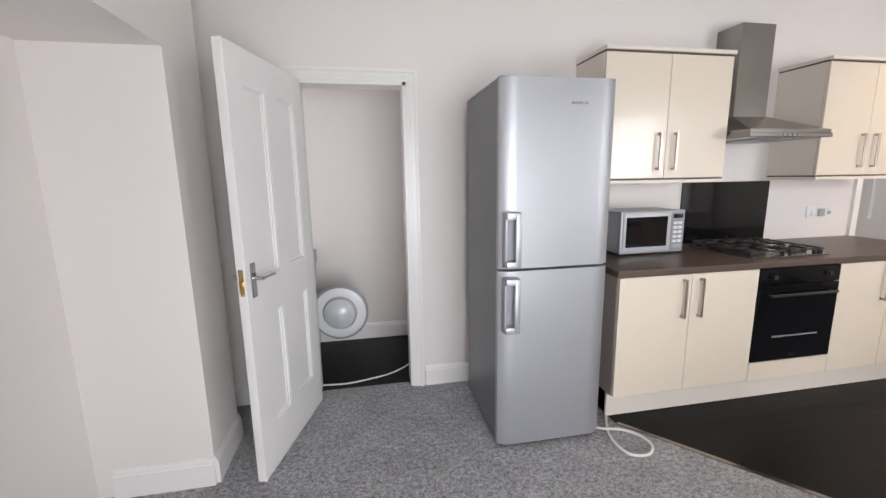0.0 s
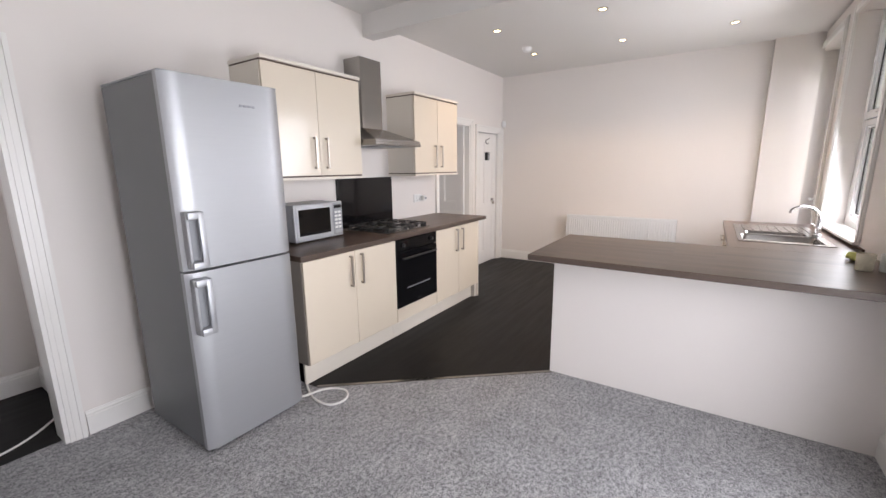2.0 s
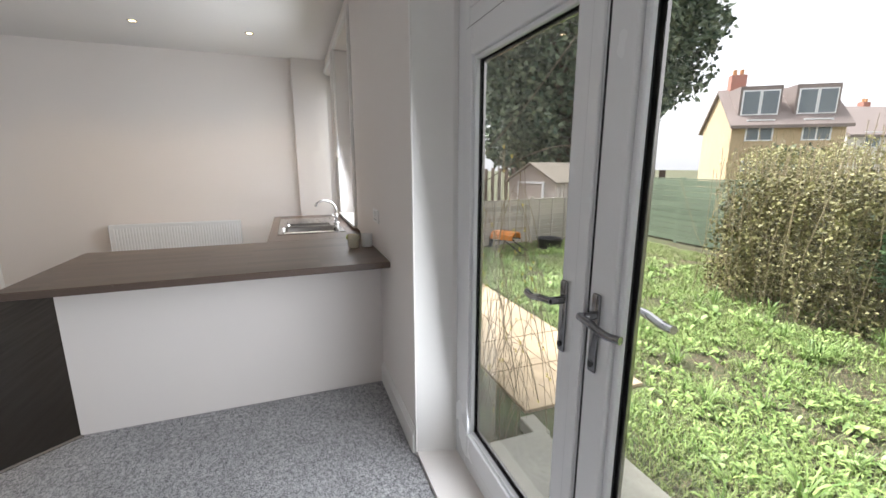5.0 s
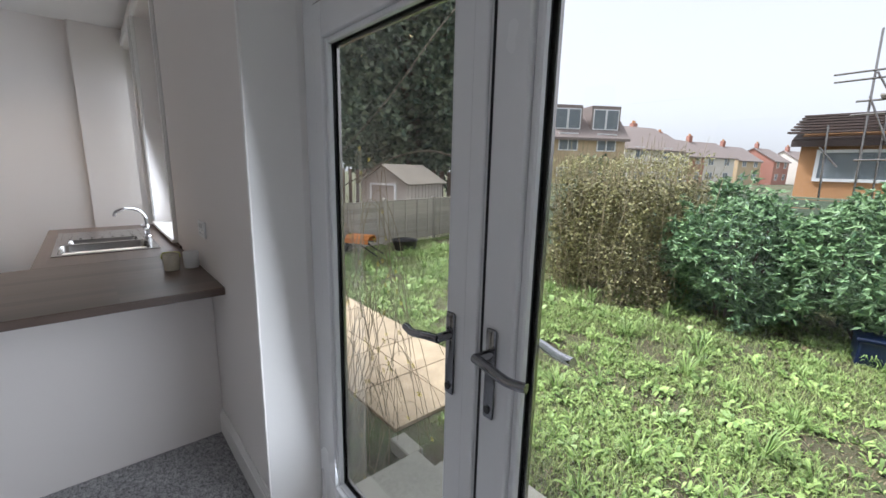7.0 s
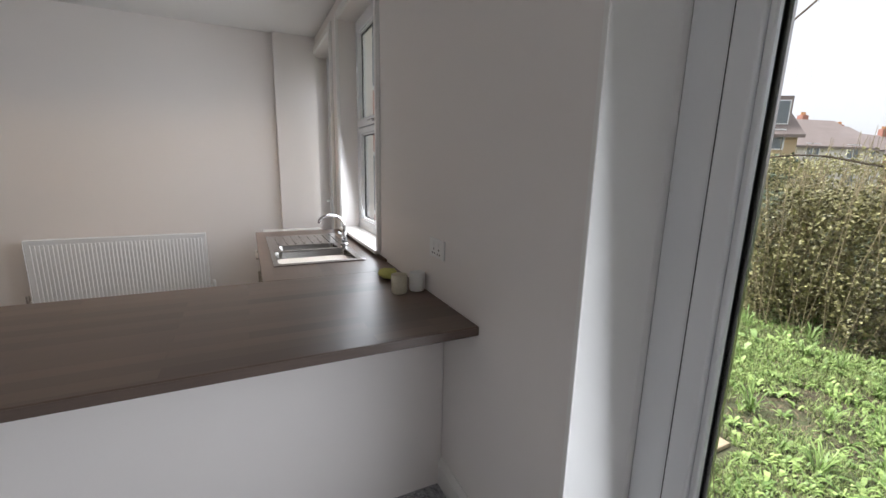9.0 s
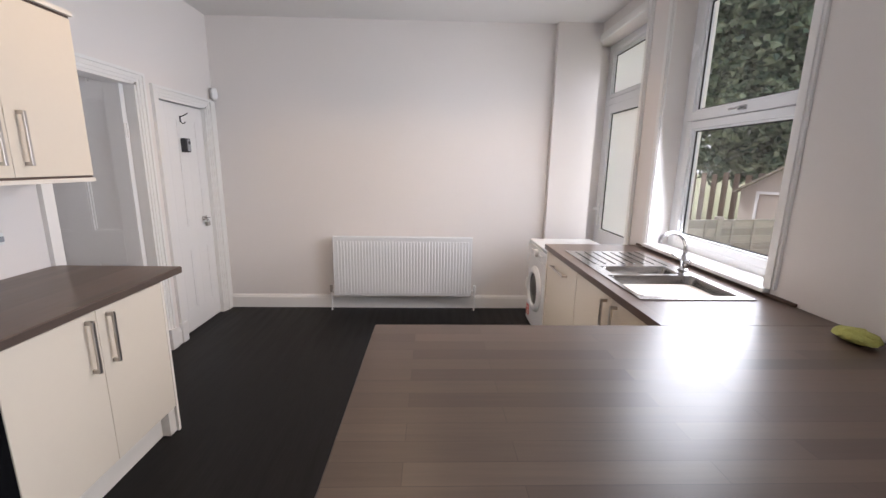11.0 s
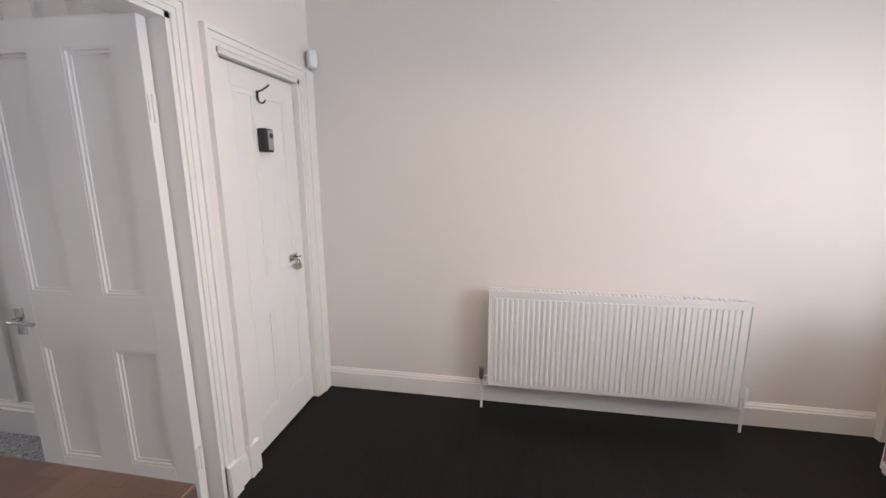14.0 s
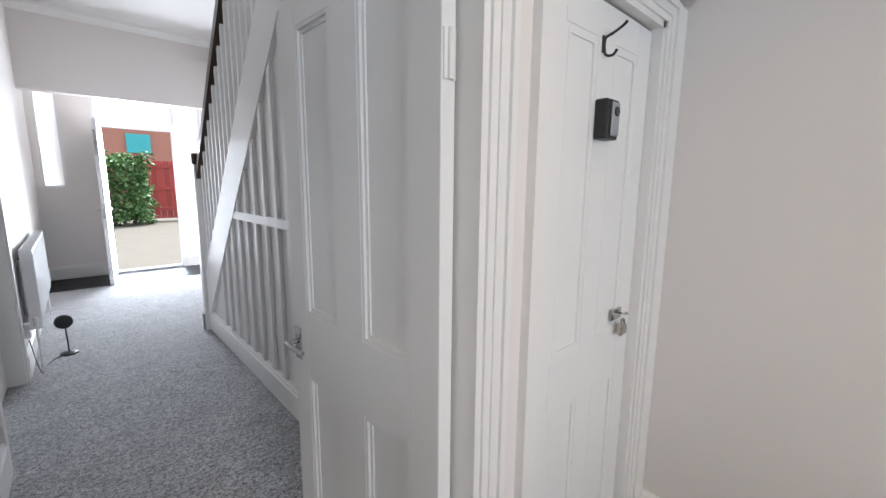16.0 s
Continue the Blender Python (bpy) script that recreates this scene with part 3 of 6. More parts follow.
cb = thing("floor_cable", 1.95, 2.02, 0.0, "looped white flex lying on the carpet by the fridge", "cable")
part("flex", tube(B(), spline([(1.98, 2.22, 0.02), (1.93, 2.12, 0.008), (1.905, 2.01, 0.008), (1.93, 1.915, 0.008), (2.02, 1.895, 0.008), (2.085, 1.955, 0.009), (2.07, 2.04, 0.012), (2.0, 2.10, 0.016), (1.90, 2.14, 0.012), (1.84, 2.20, 0.01)]), 0.0075), cable_white, cb, smooth=True)

# ---- peninsula and the sink run ----
PZ = 0.873
pn = thing("peninsula", 3.4, 0.08, 0, "cream-backed breakfast peninsula joined to the garden wall", "peninsula")
part("back_panel", bx(3.08, 3.098, R + 0.002, 0.918, 0, PZ - 0.001, bev=0.001), wall_paint, pn, "plain off-white back panel")
part("end_panel", bx(3.0985, 3.63, 0.90, 0.918, 0, PZ - 0.001), cream_edge, pn)
part("carcass", bx(3.0985, 3.63, R + 0.01, 0.8995, 0.15, PZ - 0.002), cream_edge, pn)
part("plinth", bx(3.13, 3.57, R + 0.01, 0.86, 0, 0.149), cream_edge, pn)
for i in range(2):
    part("door", bx(3.6305, 3.6495, 0.0 + i * 0.45 + 0.002, 0.448 + i * 0.45, 0.155, 0.866, bev=0.001), cream_gloss, pn)
pt = thing("peninsula_worktop", 3.8, 0.0, PZ, "dark wood-stave laminate worktop of the peninsula and sink", "worktop")
top = bx(2.787, 3.70, R + 0.001, 1.0, PZ, 0.910, bev=0.004, seg=2)
part("breakfast_top", top, wood_y, pt)
part("breakfast_edge", bx(2.7855, 2.788, R + 0.004, 0.996, PZ + 0.004, 0.906), wood_edge, pt)
run = B()
box(run, 3.70, 5.285, -0.165, -0.068, PZ, 0.9098)
box(run, 3.70, 5.285, R + 0.001, -0.63, PZ, 0.9098)
box(run, 3.70, 4.02, -0.63, -0.165, PZ, 0.9098)
box(run, 4.60, 5.285, -0.63, -0.165, PZ, 0.9098)
part("sink_top", run, wood_x, pt)
part("upstand", bx(3.9, 5.28, R + 0.001, R + 0.012, 0.911, 0.925), gap_dark, pt, "dark worktop seal along the wall")
base_unit(4.64, 5.262, "cream gloss single-door cabinet with a horizontal handle by the dryer", yf=-0.088, yb=R, out=1, doors=1)
base_unit(3.67, 4.635, "cream gloss double-door cabinet under the steel sink", yf=-0.088, yb=R, out=1)
pe2 = thing("end_panel", 5.27, -0.45, 0, "cream end panel of the sink cabinets", "panel")
part("panel", bx(5.263, 5.280, R + 0.004, -0.085, 0, 0.869, bev=0.001), cream_edge, pe2)

si = thing("kitchen_sink", 4.5, -0.4, 0.91, "inset stainless steel one and a half bowl sink", "sink")
rim = B()
for a in ((3.985, 5.02, -0.16, -0.135), (3.985, 5.02, -0.665, -0.62), (3.985, 4.03, -0.62, -0.16), (4.385, 4.415, -0.62, -0.16), (4.585, 4.60, -0.62, -0.16)):
    box(rim, *a, 0.9105, 0.9155)
part("rim", rim, steel, si)


def bowl(bm, x0, x1, y0, y1, top, depth, r=0.05, slope=0.02):
    rings = []
    for z, inset in ((top, 0.0), (top - 0.01, 0.004), (top - depth * 0.85, slope), (top - depth, slope + 0.03)):
        ring = []
        for cx, cy, a0 in ((x1 - r, y1 - r, 0), (x0 + r, y1 - r, 90), (x0 + r, y0 + r, 180), (x1 - r, y0 + r, 270)):
            for k in range(6):
                a = radians(a0 + k * 18)
                ring.append(bm.verts.new((cx + (r - inset) * math.cos(a), cy + (r - inset) * math.sin(a), z)))
        rings.append(ring)
    for p, q in zip(rings, rings[1:]):
        for k in range(24):
            bm.faces.new((p[k], p[(k + 1) % 24], q[(k + 1) % 24], q[k]))
    bm.faces.new(rings[-1])
    return bm


part("main_bowl", bowl(B(), 4.03, 4.385, -0.62, -0.16, 0.914, 0.17), steel, si, smooth=True)
part("half_bowl", bowl(B(), 4.415, 4.585, -0.58, -0.20, 0.914, 0.11, 0.04), steel, si, smooth=True)
part("drainer", box(box(bx(4.60, 5.02, -0.62, -0.16, 0.9105, 0.9125), 4.415, 4.585, -0.62, -0.58, 0.9105, 0.9155), 4.415, 4.585, -0.2, -0.16, 0.9105, 0.9155), steel, si)
for i in range(7):
    part("drainer_rib", bx(4.66, 4.99, -0.57 + i * 0.06, -0.558 + i * 0.06, 0.9125, 0.9165, bev=0.0015), steel, si)
for x, y, z in ((4.2, -0.39, 0.746), (4.5, -0.39, 0.805)):
    part("waste", lathe(B(), [(0.035, z), (0.034, z + 0.004), (0.001, z + 0.002)], Matrix.Translation((x, y, 0)), 20), chrome, si, smooth=True)
tp = thing("mixer_tap", 4.50, -0.645, 0.912, "chrome swan-neck mixer tap behind the sink", "tap")
tb = lathe(B(), [(0.028, 0.915), (0.028, 0.922), (0.02, 0.93), (0.018, 1.0), (0.012, 1.01), (0.001, 1.012)], Matrix.Translation((4.50, -0.645, 0)), 20)
part("body", tb, chrome, tp, smooth=True)
part("spout", tube(B(), spline([(4.50, -0.645, 1.0), (4.50, -0.64, 1.07), (4.49, -0.60, 1.12), (4.47, -0.53, 1.135), (4.455, -0.475, 1.115), (4.45, -0.46, 1.085)]), 0.011, 10), chrome, tp, smooth=True)
for s in (-1, 1):
    lv = rod(rod(B(), (4.50, -0.645, 0.965), (4.50 + s * 0.05, -0.645, 0.972), 0.012), (4.50 + s * 0.05, -0.645, 0.972), (4.50 + s * 0.085, -0.62, 0.995), 0.006)
    part("lever", lv, chrome, tp, smooth=True)

# tumble dryer
dr = thing("tumble_dryer", 5.76, -0.42, 0, "white tumble dryer with a round dark door on black vinyl", "dryer")
DX0, DX1, DY, DH = 5.46, 6.04, -0.14, 0.815
part("cabinet", bx(DX0, DX1, -0.70, DY - 0.01, 0.015, DH - 0.022, bev=0.01, seg=2), enamel, dr)
part("top", bx(DX0 - 0.003, DX1 + 0.003, -0.71, DY, DH - 0.022, DH, bev=0.008, seg=2), enamel, dr)
part("front", bx(DX0 + 0.002, DX1 - 0.002, DY - 0.0105, DY, 0.04, DH - 0.125, bev=0.004), enamel, dr)
dcp = part("control_panel", bx(DX0 + 0.002, DX1 - 0.002, DY - 0.0105, DY + 0.008, DH - 0.12, DH - 0.024, bev=0.006, seg=2), enamel, dr)
mdr = Matrix.Translation((5.75, DY, 0.41)) @ Matrix.Rotation(-math.pi / 2, 4, "X")
ring = lathe(B(), [(0.205, -0.004), (0.205, 0.012), (0.19, 0.028), (0.168, 0.034), (0.15, 0.028), (0.142, 0.012), (0.142, -0.004)], mdr, 44)
dd = part("door", ring, enamel, dr, "white round door ring", smooth=True)
part("porthole", lathe(B(), [(0.143, 0.012), (0.12, 0.005), (0.06, -0.004), (0.001, -0.006)], mdr, 36), black_glass, dd, "dark porthole glass", smooth=True)
part("handle", bx(5.935, 5.962, DY + 0.015, DY + 0.04, 0.36, 0.46, bev=0.008, seg=2), white_plastic, dd)
kn = lathe(B(), [(0.034, 0.0), (0.033, 0.02), (0.026, 0.026), (0.001, 0.027)], Matrix.Translation((5.72, DY + 0.008, DH - 0.07)) @ Matrix.Rotation(-math.pi / 2, 4, "X"), 28)
part("dial", kn, white_plastic, dr, smooth=True)
for x in (5.56, 5.60, 5.64, 5.84, 5.88):
    part("button", rod(B(), (x, DY + 0.006, DH - 0.07), (x, DY + 0.014, DH - 0.07), 0.009, 12), white_plastic, dr, smooth=True)
red = surf("red_sticker", (0.55, 0.05, 0.03), 0.4, bumps=0.0)
st = part("energy_sticker", bx(5.925, 6.025, DY - 0.0005, DY + 0.0015, 0.09, 0.19), red, dr, "red sticker with pale printed bars")
for i, w in enumerate((0.07, 0.05, 0.06)):
    part("sticker_bar", bx(5.94, 5.94 + w, DY + 0.0012, DY + 0.0025, 0.105 + i * 0.026, 0.113 + i * 0.026), white_plastic, st)
for x in (DX0 + 0.05, DX1 - 0.05):
    for y in (DY - 0.06, -0.65):
        part("foot", rod(B(), (x, y, -0.004), (x, y, 0.02), 0.02, 12), black_plastic, dr)


def radiator(x, y0, y1, z0, z1, label, out=-1, flutes=44, valves=True):
    """A convector panel radiator on a wall of constant x; out: the way it faces along x. x is its front."""
    t = thing("radiator", x, (y0 + y1) / 2, z0, label, "radiator")
    b = -out
    xa, xb = sorted((x + b * 0.008, x + b * 0.018))
    part("panel", bx(xa, xb, y0, y1, z0, z1, bev=0.003), enamel, t)
    xc, xd = sorted((x + b * 0.06, x + b * 0.07))
    part("rear_panel", bx(xc, xd, y0, y1, z0, z1, bev=0.003), enamel, t)
    w = (y1 - y0 - 0.05) / flutes
    one = None
    for i in range(flutes):
        if one is None:
            ya = y0 + 0.025 + w * 0.18
            yb = ya + w * 0.64
            xs = [x + b * 0.010, x]
            one = part("flute", prism(B(), [(xs[0], ya), (xs[1], ya + w * 0.12), (xs[1], yb - w * 0.12), (xs[0], yb)], z0 + 0.03, z1 - 0.035, "z"), enamel, t)
        else:
            o = new("flute", one.data)
            o.parent, o.location = t, (0, i * w, 0)
    tg = B()
    xe, xf = sorted((x + b * 0.001, x + b * 0.072))
    for i in range(int((y1 - y0) / 0.025)):
        yy = y0 + 0.012 + i * 0.025
        box(tg, xe + 0.006, xf - 0.006, yy, yy + 0.004, z1 - 0.001, z1 + 0.009)
    box(tg, xe, xe + 0.006, y0, y1, z1 - 0.012, z1 + 0.010)
    box(tg, xf - 0.006, xf, y0, y1, z1 - 0.012, z1 + 0.010)
    part("top_grille", tg, enamel, t)
    for yy in (y0, y1):
        ya, yb = (yy - 0.003, yy) if yy == y0 else (yy, yy + 0.003)
        part("side_cap", bx(xe, xf, ya, yb, z0, z1 + 0.008), enamel, t)
    if valves:
        for yy, s in ((y0, -1), (y1, 1)):
            xm = x + b * 0.035
            pv = rod(rod(B(), (xm, yy, z0 + 0.045), (xm, yy + s * 0.04, z0 + 0.045), 0.011), (xm, yy + s * 0.04, 0.0), (xm, yy + s * 0.04, z0 + 0.06), 0.0075)
            v = part("pipe", pv, white_plastic, t, "white painted tail pipe", smooth=True)
            part("valve", lathe(B(), [(0.014, z0 + 0.03), (0.016, z0 + 0.05), (0.016, z0 + 0.10), (0.013, z0 + 0.105), (0.001, z0 + 0.106)], Matrix.Translation((xm, yy + s * 0.04, 0)), 16), white_plastic if s < 0 else satin, t, smooth=True)
    for yy in (y0 + 0.15, y1 - 0.15):
        xg, xh = sorted((x + b * 0.07, x + b * 0.127))
        part("bracket", bx(xg, xh, yy - 0.015, yy + 0.015, z0 + 0.08, z1 - 0.08), enamel, t)
    return t


radiator(6.252, 0.385, 1.765, 0.165, 0.762, "white fluted panel radiator fixed to the bare end wall")

# ---- small wall and ceiling fittings ----


def plate_x(name, x, z, y, out, w, h, label, cat, rockers=2):
    t = thing(name, x, y, z, label, cat)
    ya, yb = sorted((y, y + out * 0.010))
    p = part("plate", bx(x - w / 2, x + w / 2, ya, yb, z - h / 2, z + h / 2, bev=0.003, seg=2), white_plastic, t)
    for i in range(rockers):
        xx = x + (i - (rockers - 1) / 2) * w * 0.36
        yc, yd = sorted((y + out * 0.009, y + out * 0.014))
        part("rocker", bx(xx - 0.006, xx + 0.006, yc, yd, z + 0.008, z + 0.03, bev=0.001), white_plastic, p)
        for dx, dz in ((0, -0.004), (-0.011, -0.024), (0.011, -0.024)):
            part("socket_slot", bx(xx + dx - 0.003, xx + dx + 0.003, *sorted((y + out * 0.0095, y + out * 0.0108)), z + dz - 0.004, z + dz + 0.004), black_plastic, p)
    return t


plate_x("double_socket", 3.165, 1.135, R, 1, 0.146, 0.086, "white double socket on the garden wall above the worktop", "socket")
ss = plate_x("double_socket", 4.14, 1.115, W, -1, 0.146, 0.086, "white double socket on the kitchen wall above the worktop", "socket")
ad = thing("plug_adaptor", 4.20, W - 0.03, 1.115, "white plug-in adaptor in the kitchen wall socket", "plug")
part("body", bx(4.175, 4.232, W - 0.062, W - 0.0145, 1.085, 1.142, bev=0.006, seg=2), white_plastic, ad)
part("cap", bx(4.195, 4.226, W - 0.068, W - 0.0615, 1.10, 1.125, bev=0.002), grey_plastic, ad)

lamp_glow = bpy.data.materials.new("lamp_glow")
lamp_glow.use_nodes = True
lb = lamp_glow.node_tree.nodes["Principled BSDF"]
lb.inputs["Base Color"].default_value = (1, 0.85, 0.6, 1)
lb.inputs["Emission Color"].default_value = (1.0, 0.72, 0.38, 1)
lb.inputs["Emission Strength"].default_value = 4


def downlight(x, y, lit):
    t = thing("downlight", x, y, HK, "recessed satin ceiling downlight, lit warm" if lit else "recessed satin ceiling downlight with a dead bulb", "downlight", group="kitchen ceiling downlights")
    mt = Matrix.Translation((x, y, 0))
    part("bezel", lathe(B(), [(0.045, HK + 0.002), (0.045, HK - 0.004), (0.038, HK - 0.007), (0.03, HK - 0.004), (0.028, HK + 0.002)], mt, 24), satin, t, "satin bezel", smooth=True)
    part("bulb", lathe(B(), [(0.028, HK - 0.001), (0.02, HK - 0.004), (0.001, HK - 0.005)], mt, 20), lamp_glow if lit else grey_plastic, t, "glowing warm bulb" if lit else "dark unlit bulb", smooth=True)
    return t


lit_one = downlight(4.36, 2.0, True)
downlight(4.36, 0.0, False)
for i, (x, y) in enumerate(((4.36, 2.0), (5.38, 2.0), (4.36, 1.0), (5.41, 1.02), (5.44, 0.03))):
    if i:
        copy_thing(lit_one, pose(x, y, HK))
    ld = bpy.data.lights.new("downlight_beam", "SPOT")
    ld.energy, ld.color, ld.spot_size, ld.spot_blend, ld.shadow_soft_size = 6.5, (1.0, 0.72, 0.45), radians(120), 0.8, 0.03
    lo_ = new("downlight_beam", ld)
    lo_.matrix_world = look((x, y, HK - 0.03), (x, y + 0.0001, 0))
sm = thing("smoke_alarm", 5.09, 1.98, HK, "white round smoke alarm on the kitchen ceiling", "smoke alarm")
part("base", lathe(B(), [(0.055, HK), (0.055, HK - 0.012), (0.001, HK - 0.012)], Matrix.Translation((5.09, 1.98, 0)), 28), white_plastic, sm, smooth=True)
part("cover", lathe(B(), [(0.048, HK - 0.012), (0.046, HK - 0.03), (0.03, HK - 0.042), (0.001, HK - 0.043)], Matrix.Translation((5.09, 1.98, 0)), 28), white_plastic, sm, smooth=True)
pr = thing("motion_sensor", 6.335, 2.825, 2.095, "small white alarm sensor high in the room corner", "sensor", rz=45)
part("body", bx(-0.03, 0.03, -0.02, 0.03, -0.05, 0.05, bev=0.012, seg=3), white_plastic, pr, smooth=True, local=True)
part("lens", bx(-0.02, 0.02, -0.026, -0.019, -0.03, 0.015, bev=0.003), enamel, pr, local=True)

# things left on the peninsula by the socket
pot = surf("cream_glazed_pot", (0.62, 0.58, 0.46), 0.25, var=0.12, scale=30)


def mug(x, y, mat, label, rim=None):
    t = thing("mug", x, y, 0.911, label, "mug")
    m = Matrix.Translation((x, y, 0.911))
    part("cup", lathe(B(), [(0.001, 0), (0.033, 0), (0.036, 0.008), (0.038, 0.085), (0.036, 0.088), (0.034, 0.082), (0.031, 0.012), (0.001, 0.01)], m, 26), mat, t, smooth=True)
    part("handle", tube(B(), [(x + 0.036 + 0.02 * math.sin(a), y - 0.002, 0.911 + 0.045 - 0.025 * math.cos(a)) for a in [i * math.pi / 8 for i in range(9)]], 0.005, 8), mat, t, smooth=True)
    return t


mug(3.285, -0.635, pot, "cream glazed mug on the dark peninsula worktop")
mug(3.295, -0.728, white_plastic, "white mug on a dark coaster against the wall")
spg = surf("yellow_green_cloth", (0.42, 0.42, 0.12), 0.9, var=0.3, scale=20, fine=200, bumps=0.4)
cl = thing("scouring_sponge", 3.55, -0.665, 0.911, "crumpled yellow-green sponge cloth on the worktop", "sponge")
sb = B()
bmesh.ops.create_icosphere(sb, subdivisions=3, radius=1, matrix=Matrix.Translation((3.55, -0.665, 0.935)) @ Matrix.Diagonal((0.07, 0.05, 0.024, 1)))
for v in sb.verts:
    v.co += Vector((noise.noise(v.co * 40), noise.noise(v.co * 40 + Vector((5, 0, 0))), 0.5 * noise.noise(v.co * 50))) * 0.015
part("cloth", sb, spg, cl, smooth=True)

# ---- doors ----


def panel_leaf(t, w, h, thick=0.042, rows=((0.2, 0.745), (0.97, 1.85)), stile=0.11, mid=0.10, mat=None, recess=0.012, both=True):
    """A four-panel door in the thing's own space: x from the hinge, y through the door, z up."""
    mat = mat or door_paint
    z0 = 0.008
    fr_ = B()
    box(fr_, 0, stile, 0, thick, z0, h, bev=0.002)
    box(fr_, w - stile, w, 0, thick, z0, h, bev=0.002)
    cuts = [z0] + [z for r in rows for z in r] + [h]
    for a, b in zip(cuts[::2], cuts[1::2]):
        box(fr_, stile, w - stile, 0.0002, thick - 0.0002, a, b)
    for a, b in rows:
        box(fr_, (w - mid) / 2, (w + mid) / 2, 0.0004, thick - 0.0004, a, b)
    leaf = part("leaf", fr_, mat, t, local=True)
    for a, b in rows:
        for xa, xb in ((stile, (w - mid) / 2), ((w + mid) / 2, w - stile)):
            pn_ = bx(xa, xb, recess, thick - recess, a, b)
            for s in (0, 1):
                for q, d in ((0.0, 0.003), (0.012, 0.008)):
                    e = 0.012
                    ya, yb = (recess - d if d < recess else 0.001, recess) if s == 0 else (thick - recess, thick - recess + d)
                    ya, yb = (recess - (recess - 0.002 if q == 0 else 0.005), recess) if s == 0 else (thick - recess, thick - recess + (recess - 0.002 if q == 0 else 0.005))
                    for x0, x1, za, zb in ((xa + q, xa + q + e, a + q, b - q), (xb - q - e, xb - q, a + q, b - q), (xa + q + e, xb - q - e, a + q, a + q + e), (xa + q + e, xb - q - e, b - q - e, b - q)):
                        box(pn_, x0, x1, ya, yb, za, zb)
            part("panel", pn_, mat, t, local=True)
    return leaf


def lever_set(t, x, z, thick, mat, way=-1, plate=(0.02, 0.08)):
    """A lever handle on a back plate on both faces of a door."""
    for y, s in ((0, -1), (thick, 1)):
        ya, yb = sorted((y, y + s * 0.007))
        pl = part("back_plate", bx(x - plate[0], x + plate[0], ya, yb, z - plate[1], z + plate[1], bev=0.003), mat, t, local=True)
        MW[pl] = MW[t]
        lv = B()
        rod(lv, (x, y, z + 0.01), (x, y + s * 0.05, z + 0.01), 0.0095, 14)
        tube(lv, spline([(x, y + s * 0.048, z + 0.01), (x + way * 0.03, y + s * 0.052, z + 0.012), (x + way * 0.075, y + s * 0.05, z + 0.010), (x + way * 0.115, y + s * 0.043, z + 0.004)], 5), 0.0085, 10)
        part("lever", lv, mat, pl, "curved lever handle", smooth=True, local=True)


def hinges(t, zs, thick, mat):
    for z in zs:
        h = rod(B(), (-0.006, thick * 0.5, z - 0.05), (-0.006, thick * 0.5, z + 0.05), 0.007, 10)
        box(h, -0.004, 0.001, 0.004, thick - 0.004, z - 0.05, z + 0.05)
        part("hinge", h, mat, t, "painted butt hinge", local=True)


d1 = thing("panel_door", 0.268, 2.815, 0, "white four-panel door standing open into the dining room", "door", rz=-105)
panel_leaf(d1, 0.735, 1.995, rows=((0.22, 0.80), (0.98, 1.85)), recess=0.016)
lever_set(d1, 0.68, 0.99, 0.042, chrome)
latch = box(bx(0.7345, 0.7365, 0.010, 0.032, 0.93, 1.05), 0.735, 0.744, 0.014, 0.028, 0.975, 0.995)
part("latch_plate", latch, brass, d1, "brass latch plate", local=True)
hinges(d1, (0.25, 1.75), 0.042, brass)

d2 = thing("panel_door", 5.325, 2.935, 0.004, "white four-panel hall door standing wide open", "door", rz=92)
panel_leaf(d2, 0.775, 1.995, rows=((0.2, 0.735), (0.965, 1.895)), mid=0.14, recess=0.016)
lever_set(d2, 0.735, 0.84, 0.042, chrome, way=-1, plate=(0.022, 0.06))
hinges(d2, (0.25, 1.68), 0.042, gloss_paint)

d3 = thing("panel_door", 5.593, 2.90, 0.0, "white painted four-panel cupboard door, shut and padlocked", "door")
panel_leaf(d3, 0.624, 1.938, rows=((0.18, 0.74), (0.9, 1.84)), stile=0.095, mid=0.09, recess=0.006)
hk = thing("coat_hook", 5.885, 2.9000, 1.83, "black wire double coat hook screwed to the cupboard door", "hook")
hook = tube(B(), spline([(5.897, 2.8400, 1.876), (5.896, 2.8450, 1.868), (5.889, 2.8730, 1.850), (5.885, 2.8910, 1.842), (5.883, 2.8950, 1.83), (5.883, 2.8930, 1.80), (5.885, 2.8850, 1.790), (5.887, 2.8690, 1.790), (5.888, 2.8590, 1.803)], 6), 0.004)
part("wire", hook, black_iron, hk, smooth=True)
part("mount", bx(5.876, 5.890, 2.8955, 2.9005, 1.80, 1.848, bev=0.002), black_iron, hk)
kb = thing("key_safe", 5.895, 2.8800, 1.608, "small black key safe with a grey front on the door", "key safe")
part("case", bx(5.857, 5.933, 2.8600, 2.9005, 1.553, 1.668, bev=0.006, seg=2), black_plastic, kb)
part("front_cover", bx(5.880, 5.927, 2.8540, 2.8605, 1.563, 1.660, bev=0.004), grey_plastic, kb, "grey keypad cover")
part("dial", rod(B(), (5.904, 2.8510, 1.633), (5.904, 2.8550, 1.633), 0.014, 20), black_plastic, kb, smooth=True)
hs = thing("hasp_and_padlock", 6.109, 2.8850, 0.93, "steel hasp and small padlock on the cupboard door", "padlock")
part("hasp_plate", bx(6.059, 6.134, 2.8930, 2.9005, 0.945, 0.985, bev=0.002), chrome, hs)
